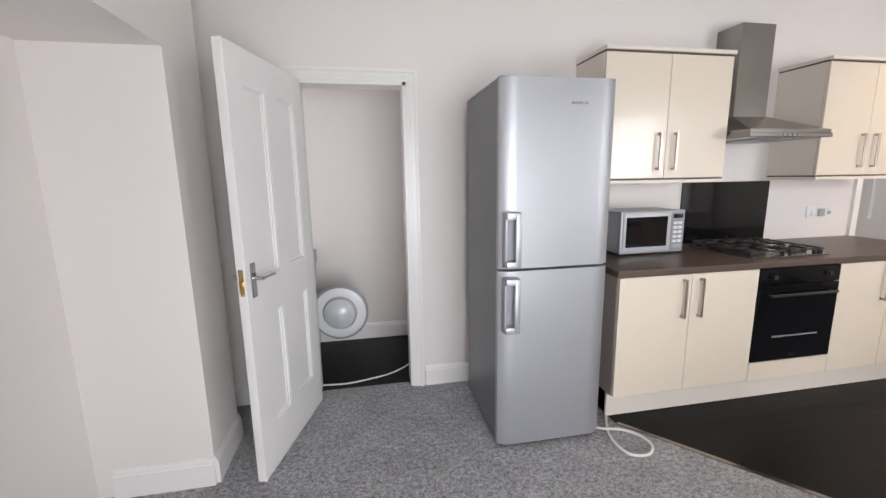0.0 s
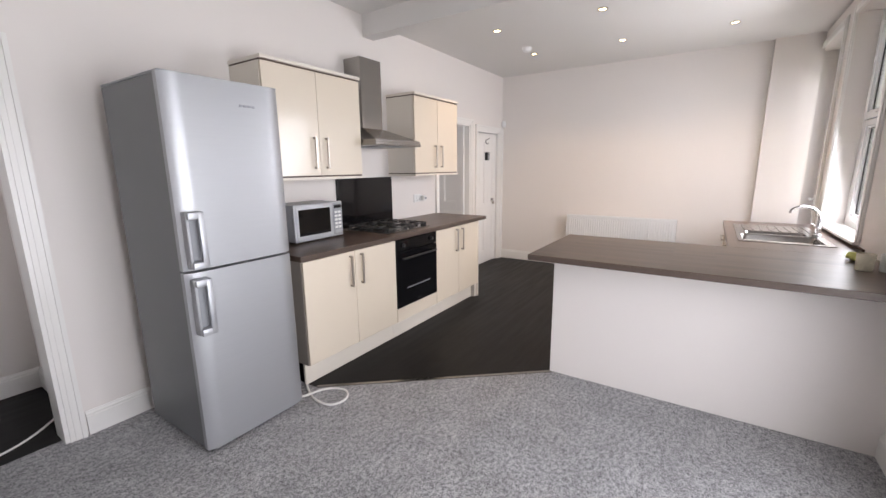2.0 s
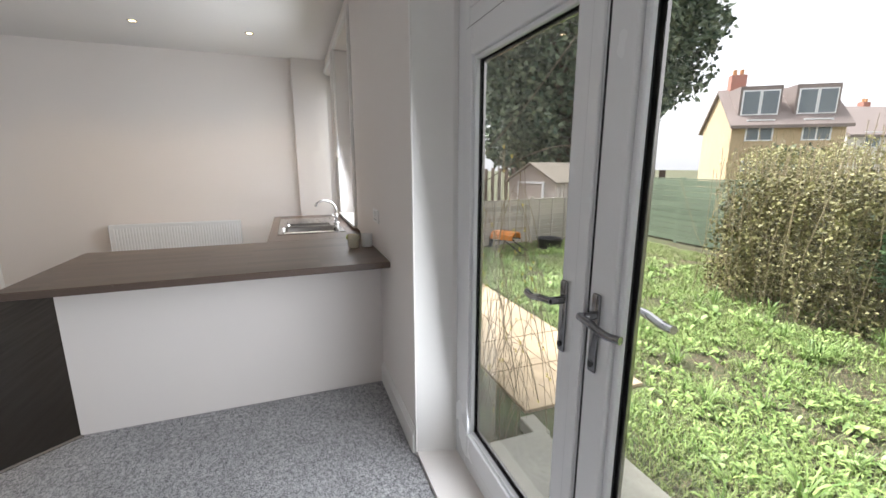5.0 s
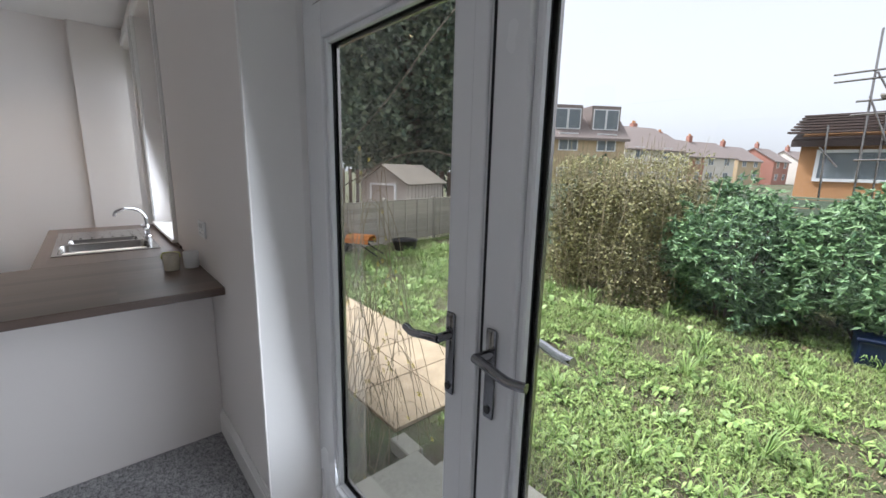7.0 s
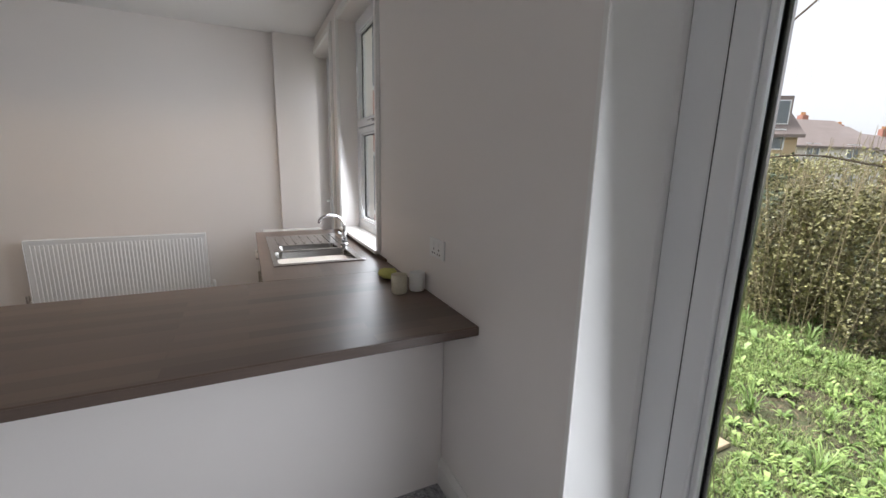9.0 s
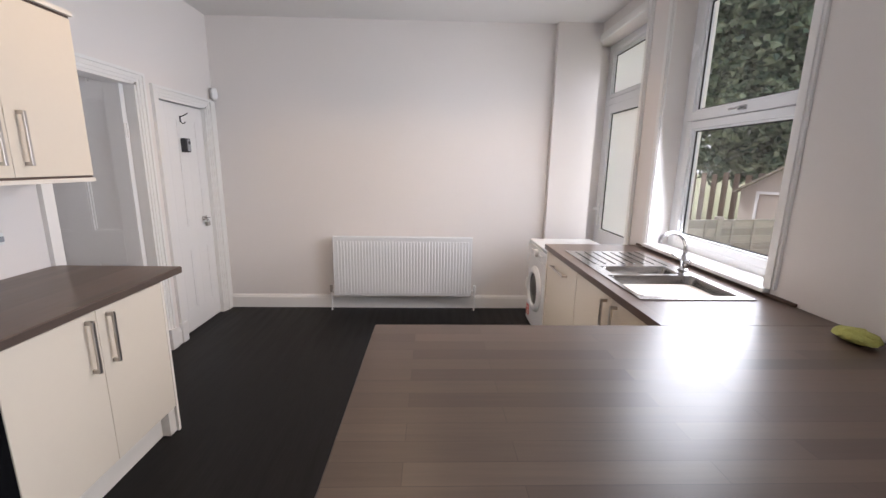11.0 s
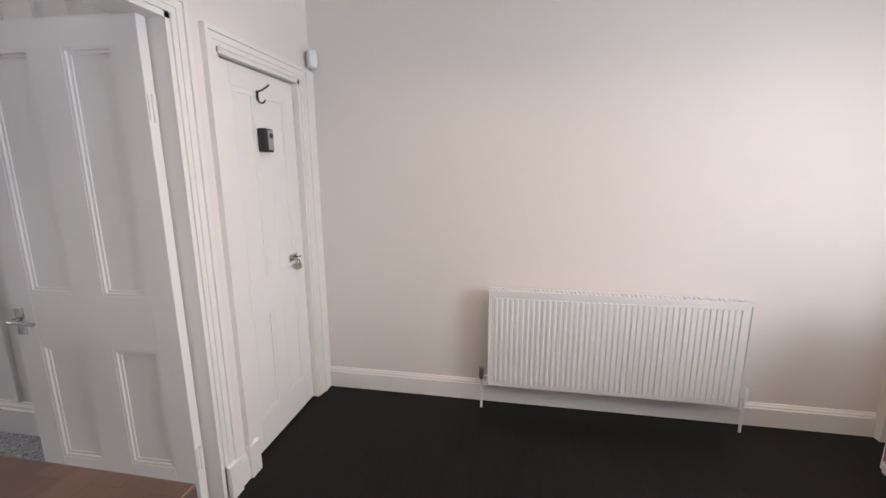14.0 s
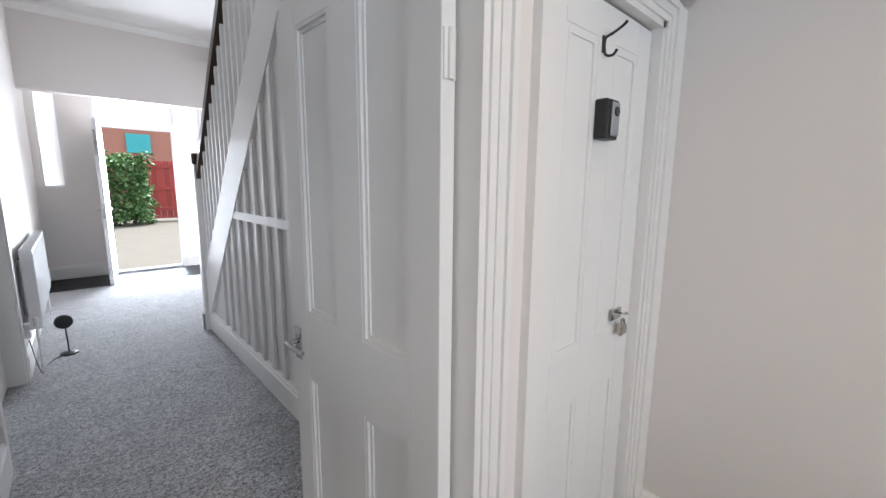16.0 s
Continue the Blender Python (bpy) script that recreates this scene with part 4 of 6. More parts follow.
part("staple", tube(B(), [(6.119, 2.9000, 0.965), (6.119, 2.8750, 0.965), (6.134, 2.8700, 0.965), (6.141, 2.8800, 0.965)], 0.004), chrome, hs, smooth=True)
part("shackle", tube(B(), [(6.104 + 0.014 * math.cos(a), 2.8730, 0.93 + 0.022 * math.sin(a)) for a in [i * math.pi / 8 for i in range(9)]], 0.0035), chrome, hs, smooth=True)
part("lock_body", bx(6.082, 6.127, 2.8640, 2.8820, 0.893, 0.93, bev=0.004), satin, hs)

# ---- washing machine in the utility room ----
wm = thing("washing_machine", -0.05, 3.5, 0, "white washing machine with its round door hanging open", "washing machine")
part("cabinet", bx(-0.40, 0.20, 3.22, 3.80, 0.01, 0.85, bev=0.008, seg=2), enamel, wm)
part("control_panel", bx(0.20, 0.212, 3.225, 3.795, 0.74, 0.845, bev=0.003), grey_plastic, wm)
part("drum_seal", lathe(B(), [(0.19, 0.0), (0.19, 0.012), (0.15, 0.012), (0.14, -0.04), (0.001, -0.05)], Matrix.Translation((0.201, 3.53, 0.45)) @ Matrix.Rotation(math.pi / 2, 4, "Y"), 32), grey_plastic, wm, smooth=True)
mdw = Matrix.Translation((0.415, 3.315, 0.425)) @ Matrix.Rotation(radians(-5), 4, "Z") @ Matrix.Rotation(math.pi / 2, 4, "X")
wd = part("door", lathe(B(), [(0.125, 0.0), (0.13, 0.02), (0.175, 0.022), (0.20, 0.012), (0.20, -0.02), (0.175, -0.03), (0.12, -0.02), (0.125, 0.0)], mdw, 44), enamel, wm, "white round door with a grey rim", smooth=True)
part("rim", lathe(B(), [(0.198, -0.022), (0.212, -0.018), (0.212, 0.006), (0.198, 0.014)], mdw, 44), grey_plastic, wd, "grey rim", smooth=True)
bowl_glass = surf("washer_bowl", (0.62, 0.65, 0.66), 0.08, var=0.05, coat=0.6)
part("glass_bowl", lathe(B(), [(0.126, 0.0), (0.115, 0.05), (0.07, 0.085), (0.001, 0.095)], mdw, 32), bowl_glass, wd, "domed glass bowl", smooth=True)
part("hinge", bx(0.21, 0.245, 3.32, 3.36, 0.37, 0.48, bev=0.004), grey_plastic, wd)
uc = thing("utility_cable", 0.6, 3.0, 0.0, "white cable trailing over the black utility floor", "cable")
part("flex", tube(B(), spline([(0.28, 3.0, 0.006), (0.45, 2.985, 0.006), (0.62, 3.02, 0.006), (0.78, 3.08, 0.006), (0.92, 3.2, 0.006), (1.0, 3.3, 0.02)]), 0.006), cable_white, uc, smooth=True)

# ---- glazed openings ----


def frame_xz(bm, x0, x1, z0, z1, y0, y1, w, bev=0.003):
    box(bm, x0, x0 + w, y0, y1, z0, z1, bev=bev)
    box(bm, x1 - w, x1, y0, y1, z0, z1, bev=bev)
    box(bm, x0 + w, x1 - w, y0, y1, z0, z0 + w, bev=bev)
    box(bm, x0 + w, x1 - w, y0, y1, z1 - w, z1, bev=bev)
    return bm


def pane(name, x0, x1, z0, z1, y, mat, parent, label):
    p = part(name, bx(x0, x1, y - 0.003, y + 0.003, z0, z1), mat, parent, label)
    p.visible_shadow = False
    return p


def glazed(parent, name, x0, x1, z0, z1, yi, w, mat=None, label="", depth=0.065):
    """A framed pane; yi: the inner face of the frame. Black gaskets round the glass on both sides."""
    f = part(name, frame_xz(B(), x0, x1, z0, z1, yi - depth, yi, w), upvc, parent, label)
    g0, g1, g2, g3 = x0 + w, x1 - w, z0 + w, z1 - w
    part("bead", frame_xz(B(), g0 - 0.001, g1 + 0.001, g2 - 0.001, g3 + 0.001, yi - 0.03, yi - 0.014, 0.014, 0.002), upvc, f)
    part("gasket", frame_xz(B(), g0, g1, g2, g3, yi - 0.036, yi - 0.0305, 0.019, 0), gasket, f, "black rubber gasket")
    pane("pane", g0, g1, g2, g3, yi - 0.04, mat or clear_glass, f, "clear double glazing" if mat is None else "frosted glass")
    return f


fd = thing("french_doors", 1.3, -0.99, 0, "white plastic-framed glazed french doors, both leaves shut", "french doors")
FX0_, FX1_, FZ1 = 0.42, 2.24, FRENCH[3]
YI, MEET = -0.955, 1.33
outer = B()
for a in ((FX0_, FX0_ + 0.11, 0.02, FZ1), (FX1_ - 0.11, FX1_, 0.02, FZ1), (FX0_ + 0.11, FX1_ - 0.11, 0.02, 0.118), (FX0_ + 0.11, FX1_ - 0.11, 1.977, 2.06), (FX0_ + 0.11, FX1_ - 0.11, FZ1 - 0.07, FZ1)):
    box(outer, a[0], a[1], YI - 0.075, YI - 0.012, a[2], a[3], bev=0.004)
part("outer_frame", outer, upvc, fd)
part("sill", bx(FX0_, FX1_, YI - 0.08, YI - 0.01, -0.03, 0.0195, bev=0.003), upvc, fd)


def french_leaf(x0, x1, wl, wr):
    """A glazed leaf between x0 and x1 with stiles wl and wr wide, rails, bead and gasket."""
    z0, z1, zr, y0, d = 0.112, 1.985, 0.11, YI - 0.065, 0.065
    fm_ = B()
    box(fm_, x0, x0 + wl, y0, YI, z0, z1, bev=0.006, seg=2)
    box(fm_, x1 - wr, x1, y0, YI, z0, z1, bev=0.006, seg=2)
    box(fm_, x0 + wl, x1 - wr, y0, YI, z0, z0 + zr, bev=0.006, seg=2)
    box(fm_, x0 + wl, x1 - wr, y0, YI, z1 - zr, z1, bev=0.006, seg=2)
    lf_ = part("door_leaf", fm_, upvc, fd, "white framed door leaf")
    g = (x0 + wl, x1 - wr, z0 + zr, z1 - zr)
    part("bead", frame_xz(B(), g[0] - 0.001, g[1] + 0.001, g[2] - 0.001, g[3] + 0.001, YI - 0.032, YI - 0.012, 0.018, 0.004), upvc, lf_)
    part("gasket", frame_xz(B(), g[0], g[1], g[2], g[3], YI - 0.037, YI - 0.0325, 0.015, 0), gasket, lf_, "black rubber gasket")
    part("spacer_bar", frame_xz(B(), g[0] + 0.004, g[1] - 0.004, g[2] + 0.004, g[3] - 0.004, YI - 0.056, YI - 0.046, 0.022, 0), steel, lf_, "silver glazing spacer bar")
    pane("pane", *g, YI - 0.0415, clear_glass, lf_, "clear double glazing")
    return lf_


leaf_l = french_leaf(MEET + 0.003, FX1_ - 0.102, 0.108, 0.060)
leaf_r = french_leaf(FX0_ + 0.102, MEET - 0.003, 0.060, 0.085)
part("meeting_seal", bx(MEET - 0.004, MEET + 0.004, YI - 0.05, YI - 0.003, 0.115, 1.98), gasket, fd, "black seal between the leaves")
part("meeting_bead", bx(MEET + 0.005, MEET + 0.045, YI - 0.001, YI + 0.010, 0.12, 1.977, bev=0.004, seg=2), upvc, fd)
sl = frame_xz(B(), FX0_ + 0.0985, FX1_ - 0.0985, 0.1085, 1.9885, YI - 0.02, YI - 0.006, 0.0045, 0)
part("weather_seal", sl, gasket, fd, "thin black seal round the leaves")
glazed(fd, "fanlight", FX0_ + 0.111, FX1_ - 0.111, 2.061, FZ1 - 0.071, YI - 0.012, 0.03, label="white framed fanlight", depth=0.05)
for leaf, x, s in ((leaf_l, 1.422, 1), (leaf_r, 1.294, -1)):
    pl = part("back_plate", bx(x - 0.0145, x + 0.0145, YI, YI + 0.010, 0.942, 1.150, bev=0.006, seg=2), dim_reflection_chrome, leaf, "long chrome handle plate", smooth=True)
    lv = rod(B(), (x, YI + 0.008, 1.095), (x, YI + 0.05, 1.095), 0.011, 14)
    tube(lv, spline([(x - s * 0.005, YI + 0.05, 1.097), (x + s * 0.035, YI + 0.055, 1.094), (x + s * 0.085, YI + 0.052, 1.083), (x + s * 0.125, YI + 0.045, 1.085)], 6), 0.010, 10)
    part("lever", lv, dim_reflection_chrome, leaf, "chrome lever handle", smooth=True)
    yo = YI - 0.072
    part("outer_plate", bx(x - 0.0145, x + 0.0145, yo - 0.008, yo + 0.012, 0.942, 1.150, bev=0.004), chrome, leaf, smooth=True)
    ol = rod(B(), (x, yo, 1.095), (x, yo - 0.045, 1.095), 0.011, 14)
    tube(ol, spline([(x - s * 0.005, yo - 0.045, 1.097), (x + s * 0.035, yo - 0.05, 1.094), (x + s * 0.085, yo - 0.047, 1.085), (x + s * 0.125, yo - 0.04, 1.087)], 6), 0.011, 10)
    part("outer_lever", ol, chrome, leaf, "bright chrome outside lever", smooth=True)
    part("keyhole", rod(B(), (x, YI + 0.009, 0.965), (x, YI + 0.0125, 0.965), 0.009, 14), black_plastic, leaf)
# plastered reveal, splayed a little, with a thin corner bead
rv = prism(B(), [(FRENCH[1], R - 0.002), (FRENCH[1], RB), (FX1_ + 0.001, RB), (FX1_ + 0.001, -0.945)], 0.0, FZ1)
prism(rv, [(FRENCH[0], R - 0.002), (FX0_ - 0.001, -0.945), (FX0_ - 0.001, RB), (FRENCH[0], RB)], 0.0, FZ1)
structure("french_door_reveal", rv, gloss_paint, "white painted splayed reveal beside the french doors", "reveal")
ft = B()
for x0, s in ((FRENCH[1], 1), (FRENCH[0], -1)):
    xa, xb = sorted((x0 - s * 0.002, x0 + s * 0.016))
    box(ft, xa, xb, R, R + 0.006, 0, FZ1 + 0.016, bev=0.002)
box(ft, FRENCH[0], FRENCH[1], R, R + 0.006, FZ1, FZ1 + 0.016)
structure("french_door_trim", ft, gloss_paint, "thin white corner bead round the french door opening", "trim")

wi = thing("sash_window", 4.56, -0.92, 0.93, "white plastic-framed window with an opening top light", "window")
WY = -0.90
f = frame_xz(B(), WIN[0], WIN[1], WIN[2], WIN[3], WY - 0.075, WY - 0.012, 0.06)
part("frame", f, upvc, wi)
glazed(wi, "top_light", WIN[0] + 0.055, WIN[1] - 0.055, 1.79, WIN[3] - 0.055, WY, 0.055, label="white opening top light")
glazed(wi, "lower_light", WIN[0] + 0.058, WIN[1] - 0.058, WIN[2] + 0.058, 1.785, WY - 0.012, 0.045, label="white fixed lower light")
cat = rod(box(B(), 4.54, 4.60, WY, WY + 0.012, 1.805, 1.83, bev=0.003), (4.565, WY + 0.02, 1.82), (4.64, WY + 0.03, 1.815), 0.006)
part("catch", cat, chrome, wi, "small metal window catch", smooth=True)
structure("window_sill", bx(WIN[0] - 0.03, WIN[1] + 0.03, WY - 0.01, R + 0.035, 0.926, 0.95, bev=0.006, seg=2), gloss_paint, "white painted window board", "sill")
wt = B()
for x0, x1, z0, z1 in ((WIN[0] - 0.065, WIN[0], 0.95, WIN[3] + 0.065), (WIN[1], WIN[1] + 0.065, 0.95, WIN[3] + 0.065), (WIN[0], WIN[1], WIN[3], WIN[3] + 0.065),
                       (BACK[0] - 0.065, BACK[0], 0.0, BACK[3] + 0.065), (BACK[0], BACK[1], BACK[3], BACK[3] + 0.065)):
    box(wt, x0, x1, R, R + 0.014, z0, z1, bev=0.002)
    box(wt, x0 + 0.012, x1 - 0.012, R + 0.0141, R + 0.022, z0, z1 - 0.012, bev=0.002)
structure("window_trim", wt, gloss_paint, "white painted timber trim round window and back door", "architrave")

bd = thing("back_door", 5.96, -0.92, 0, "white plastic back door with frosted glass and fanlight, shut", "door")
BY = -0.90
f = B()
for a in ((BACK[0], BACK[0] + 0.06, 0.02, BACK[3]), (BACK[1] - 0.06, BACK[1], 0.02, BACK[3]), (BACK[0] + 0.06, BACK[1] - 0.06, 2.06, 2.13), (BACK[0] + 0.06, BACK[1] - 0.06, BACK[3] - 0.06, BACK[3]), (BACK[0] + 0.06, BACK[1] - 0.06, 0.02, 0.06)):
    box(f, a[0], a[1], BY - 0.075, BY - 0.012, a[2], a[3], bev=0.004)
part("frame", f, upvc, bd)
x0, x1 = BACK[0] + 0.055, BACK[1] - 0.055
lf = B()
for a in ((x0, x0 + 0.10, 0.055, 2.065), (x1 - 0.10, x1, 0.055, 2.065), (x0 + 0.10, x1 - 0.10, 0.055, 0.87), (x0 + 0.10, x1 - 0.10, 1.985, 2.065)):
    box(lf, a[0], a[1], BY - 0.065, BY, a[2], a[3], bev=0.003)
leaf = part("leaf", lf, upvc, bd)
part("gasket", frame_xz(B(), x0 + 0.10, x1 - 0.10, 0.87, 1.985, BY - 0.03, BY - 0.022, 0.008, 0), gasket, leaf)
pane("pane", x0 + 0.10, x1 - 0.10, 0.87, 1.985, BY - 0.035, frosted, leaf, "frosted door glass")
glazed(bd, "fanlight", BACK[0] + 0.061, BACK[1] - 0.061, 2.131, BACK[3] - 0.061, BY - 0.012, 0.03, frosted, "white framed fanlight", 0.05)
pl = part("back_plate", bx(x1 - 0.065, x1 - 0.035, BY, BY + 0.010, 0.90, 1.12, bev=0.005, seg=2), white_plastic, leaf)
lv = rod(B(), (x1 - 0.05, BY + 0.008, 1.075), (x1 - 0.05, BY + 0.05, 1.075), 0.010, 14)
tube(lv, spline([(x1 - 0.05, BY + 0.05, 1.075), (x1 - 0.09, BY + 0.054, 1.075), (x1 - 0.16, BY + 0.05, 1.07)], 5), 0.009, 10)
part("lever", lv, white_plastic, leaf, smooth=True)

# ---- hall behind the second door ----
hw = B()
box(hw, 4.19, 4.33, WB, 5.05, 0, 3.6)
box(hw, 4.19, 4.33, 5.05, 6.25, 2.03, 3.6)
box(hw, 4.19, 4.33, 6.25, 10.44, 0, 3.6)
box(hw, 6.50, 6.64, WB, 10.44, 0, 3.6)
structure("wall_hall", hw, wall_paint, "white painted hall walls", "wall")
HF = 10.3
structure("wall_front", wall_x(B(), 4.19, 6.64, HF, HF + 0.14, 0, 3.6, ((4.40, 4.66, 1.33, 2.9), (5.02, 6.03, 0, 2.9), (6.18, 6.42, 1.33, 2.9))), wall_paint, "white painted front wall with glazed panels", "wall")
structure("hall_bulkhead", bx(4.33, 6.50, 9.28, 9.42, 2.49, 3.45), wall_paint, "white painted bulkhead above the porch", "bulkhead")
structure("ceiling_hall", bx(4.33, 6.50, WB, HF, 3.45, 3.6), ceiling_paint, "white hall ceiling", "ceiling")
structure("floor_hall", bx(4.19, 6.50, WB - 0.07, 9.38, -0.12, 0.002), carpet, "speckled grey hall carpet", "carpet")
structure("floor_porch", bx(4.19, 6.50, 9.38, HF + 0.14, -0.12, -0.004), vinyl, "dark porch floor", "floor")
hs_ = B()
for a, b, o in (((4.33, WB), (4.33, 5.0), (1, 0)), ((4.33, 6.32), (4.33, HF), (1, 0)), ((4.33, HF), (5.0, HF), (0, -1)), ((6.06, HF), (6.5, HF), (0, -1))):
    skirting(hs_, a, b, o, 0.2)
structure("baseboard_hall", hs_, gloss_paint, "tall white hall skirting", "skirting")
cn = B()
prism(cn, [(9.28, 3.45), (9.20, 3.45), (9.21, 3.42), (9.25, 3.40), (9.28, 3.36)], 4.33, 6.5, "x")
structure("hall_cornice", cn, gloss_paint, "plain white cornice along the bulkhead", "cornice")
ja = B()
for y in (5.05, 6.25):
    s = -1 if y < 5.5 else 1
    box(ja, 4.325, 4.345, *sorted((y, y + s * 0.075)), 0, 2.10, bev=0.003)
    box(ja, 4.18, 4.33, *sorted((y, y - s * 0.02)), 0, 2.03)
structure("hall_door_trim", ja, gloss_paint, "white door trim on the hall wall", "architrave")
hd = thing("hall_door", 4.21, 5.65, 0, "white painted hall door, shut in its recess", "door")
part("leaf", bx(4.19, 4.232, 5.072, 6.228, 0.008, 2.028, bev=0.002), door_paint, hd)

# staircase
SX = 5.59


def st_top(y):
    return 0.305 + (6.875 - y) * 1.04


sr = thing("staircase", 6.0, 5.0, 0, "white panelled staircase rising over the hall, carpeted grey", "staircase")
part("spandrel", prism(B(), [(3.25, 0.0), (6.62, 0.0), (6.62, 0.12), (3.9, 2.95), (3.25, 2.95)], SX + 0.012, SX + 0.03, "x"), gloss_paint, sr, "white boarded side of the stairs")
part("stringer", prism(B(), [(6.60, 0.0), (6.60, st_top(6.60)), (3.85, st_top(3.85)), (3.85, st_top(3.85) - 0.47), (6.56, st_top(6.56) - 0.47)], SX - 0.02, SX + 0.035, "x"), gloss_paint, sr, "white sloping stair string")
part("skirting_board", skirting(B(), (SX + 0.012, 3.25), (SX + 0.012, 6.60), (-1, 0), 0.19, 0.03), gloss_paint, sr)
for i in range(15):
    y = 3.40 + i * 0.19
    zt = min(st_top(y) - 0.44, 2.9)
    if zt > 0.25:
        part("batten", bx(SX - 0.014, SX + 0.013, y - 0.026, y + 0.026, 0.19, zt, bev=0.004), gloss_paint, sr)
part("middle_rail", bx(SX - 0.016, SX + 0.013, 3.3, 5.62, 1.15, 1.21, bev=0.004), gloss_paint, sr)
for i in range(22):
    y = 6.50 - i * 0.112
    zb, zt = st_top(y), 1.60 + (6.47 - y) * 1.06
    part("baluster", bx(SX - 0.012, SX + 0.016, y - 0.014, y + 0.014, zb - 0.01, zt, bev=0.002), gloss_paint, sr)
dark_wood = surf("dark_stained_wood", (0.035, 0.018, 0.012), 0.3, var=0.2, stretch=(30, 3, 30), fine=20)
part("handrail", prism(B(), [(6.62, 1.43), (6.62, 1.53), (3.95, 1.53 + 2.67 * 1.06), (3.95, 1.43 + 2.67 * 1.06)], SX - 0.036, SX + 0.04, "x"), dark_wood, sr, "dark stained handrail")
nw = box(bx(SX - 0.05, SX + 0.05, 6.60, 6.70, 0, 1.58, bev=0.006), SX - 0.056, SX + 0.056, 6.594, 6.706, 0.0, 0.2, bev=0.004)
part("newel_post", nw, gloss_paint, sr)
part("newel_cap", bx(SX - 0.065, SX + 0.065, 6.585, 6.715, 1.58, 1.68, bev=0.012, seg=2), dark_wood, sr, "dark wooden newel cap")
for i in range(13):
    y1_ = 6.62 - i * 0.192
    part("step", bx(SX + 0.036, 6.495, y1_ - 0.22, y1_, max(0, i * 0.2 - 0.02), (i + 1) * 0.2, bev=0.008), carpet, sr)

radiator(4.432, 6.55, 8.2, 0.30, 0.90, "white panel radiator on the hall wall", out=1, flutes=30)
gd = thing("indoor_camera", 4.55, 6.73, 0.0, "small black round camera on a stand on the carpet", "camera")
part("base", lathe(B(), [(0.06, 0.002), (0.06, 0.012), (0.03, 0.02), (0.001, 0.022)], Matrix.Translation((4.55, 6.73, 0)), 24), black_plastic, gd, smooth=True)
part("stem", rod(B(), (4.55, 6.73, 0.02), (4.545, 6.73, 0.235), 0.006), black_plastic, gd, smooth=True)
part("head", lathe(B(), [(0.055, -0.015), (0.06, 0.0), (0.055, 0.012), (0.04, 0.016), (0.001, 0.014)], Matrix.Translation((4.54, 6.72, 0.28)) @ Matrix.Rotation(math.pi / 2, 4, "X"), 28), black_plastic, gd, smooth=True)
part("lead", tube(B(), spline([(4.55, 6.74, 0.01), (4.45, 6.62, 0.006), (4.40, 6.36, 0.02), (4.36, 6.36, 0.28)]), 0.003, 6), black_plastic, gd, smooth=True)
hp = thing("wall_socket", 4.335, 6.38, 0.36, "white socket with plugs above the hall skirting", "socket")
part("plate", bx(4.33, 4.341, 6.33, 6.43, 0.30, 0.40, bev=0.003), white_plastic, hp)
for z in (0.31, 0.37):
    part("plug", bx(4.341, 4.375, 6.355, 6.405, z - 0.02, z + 0.03, bev=0.006), white_plastic, hp)
br = thing("stair_bracket", SX - 0.01, 6.65, 0.2, "small dark metal bracket at the foot of the newel", "bracket")
part("bracket", bx(SX - 0.072, SX - 0.057, 6.62, 6.68, 0.0, 0.16, bev=0.003), grey_plastic, br)
sm2 = thing("smoke_alarm", 5.15, 7.6, 3.45, "white smoke alarm on the hall ceiling", "smoke alarm")
part("cover", lathe(B(), [(0.06, 3.45), (0.06, 3.425), (0.04, 3.41), (0.001, 3.41)], Matrix.Translation((5.15, 7.6, 0)), 24), white_plastic, sm2, smooth=True)

# front door, swung inwards, and the glazing round it
fo = thing("front_door", 5.06, HF - 0.02, 0, "white front door standing open with glazed strip and chrome fittings", "door", rz=-96)
lfm = box(bx(0, 0.10, 0, 0.05, 0.01, 2.23, bev=0.003), 0.82, 0.93, 0, 0.05, 0.01, 2.23, bev=0.003)
for za, zb in ((0.01, 0.35), (1.0, 1.12), (2.08, 2.23)):
    box(lfm, 0.10, 0.82, 0.0002, 0.0498, za, zb)
part("leaf", lfm, upvc, fo, local=True)
part("lower_panel", bx(0.10, 0.82, 0.012, 0.038, 0.35, 1.0), upvc, fo, local=True)
dark_pane = surf("dark_leaded_glass", (0.10, 0.10, 0.11), 0.12, var=0.3, scale=14)
part("upper_pane", bx(0.10, 0.82, 0.015, 0.035, 1.12, 2.08), dark_pane, fo, "dark leaded glass", local=True)
for z in (0.15, 1.02, 1.85, 2.0):
    part("lock_plate", bx(0.9295, 0.934, 0.008, 0.042, z - 0.09, z + 0.09, bev=0.001), chrome, fo, local=True)
for yy, s in ((0.05, 1), (0.0, -1)):
    lvv = rod(B(), (0.87, yy, 1.05), (0.87, yy + s * 0.05, 1.05), 0.01)
    rod(lvv, (0.87, yy + s * 0.05, 1.05), (0.75, yy + s * 0.05, 1.05), 0.009)
    part("lever", lvv, chrome, fo, local=True, smooth=True)
ff = thing("front_door_frame", 5.5, HF, 0, "white front door frame with frosted side and top lights", "door frame")
fm = bx(5.02, 6.03, HF - 0.01, HF + 0.12, 2.261, 2.329, bev=0.004)
for a in ((5.02, 5.06, 0.0, 2.26), (5.99, 6.03, 0.0, 2.26), (5.06, 5.99, 2.225, 2.26)):
    box(fm, a[0], a[1], HF - 0.012, HF + 0.12, a[2], a[3], bev=0.003)
part("frame", fm, upvc, ff)
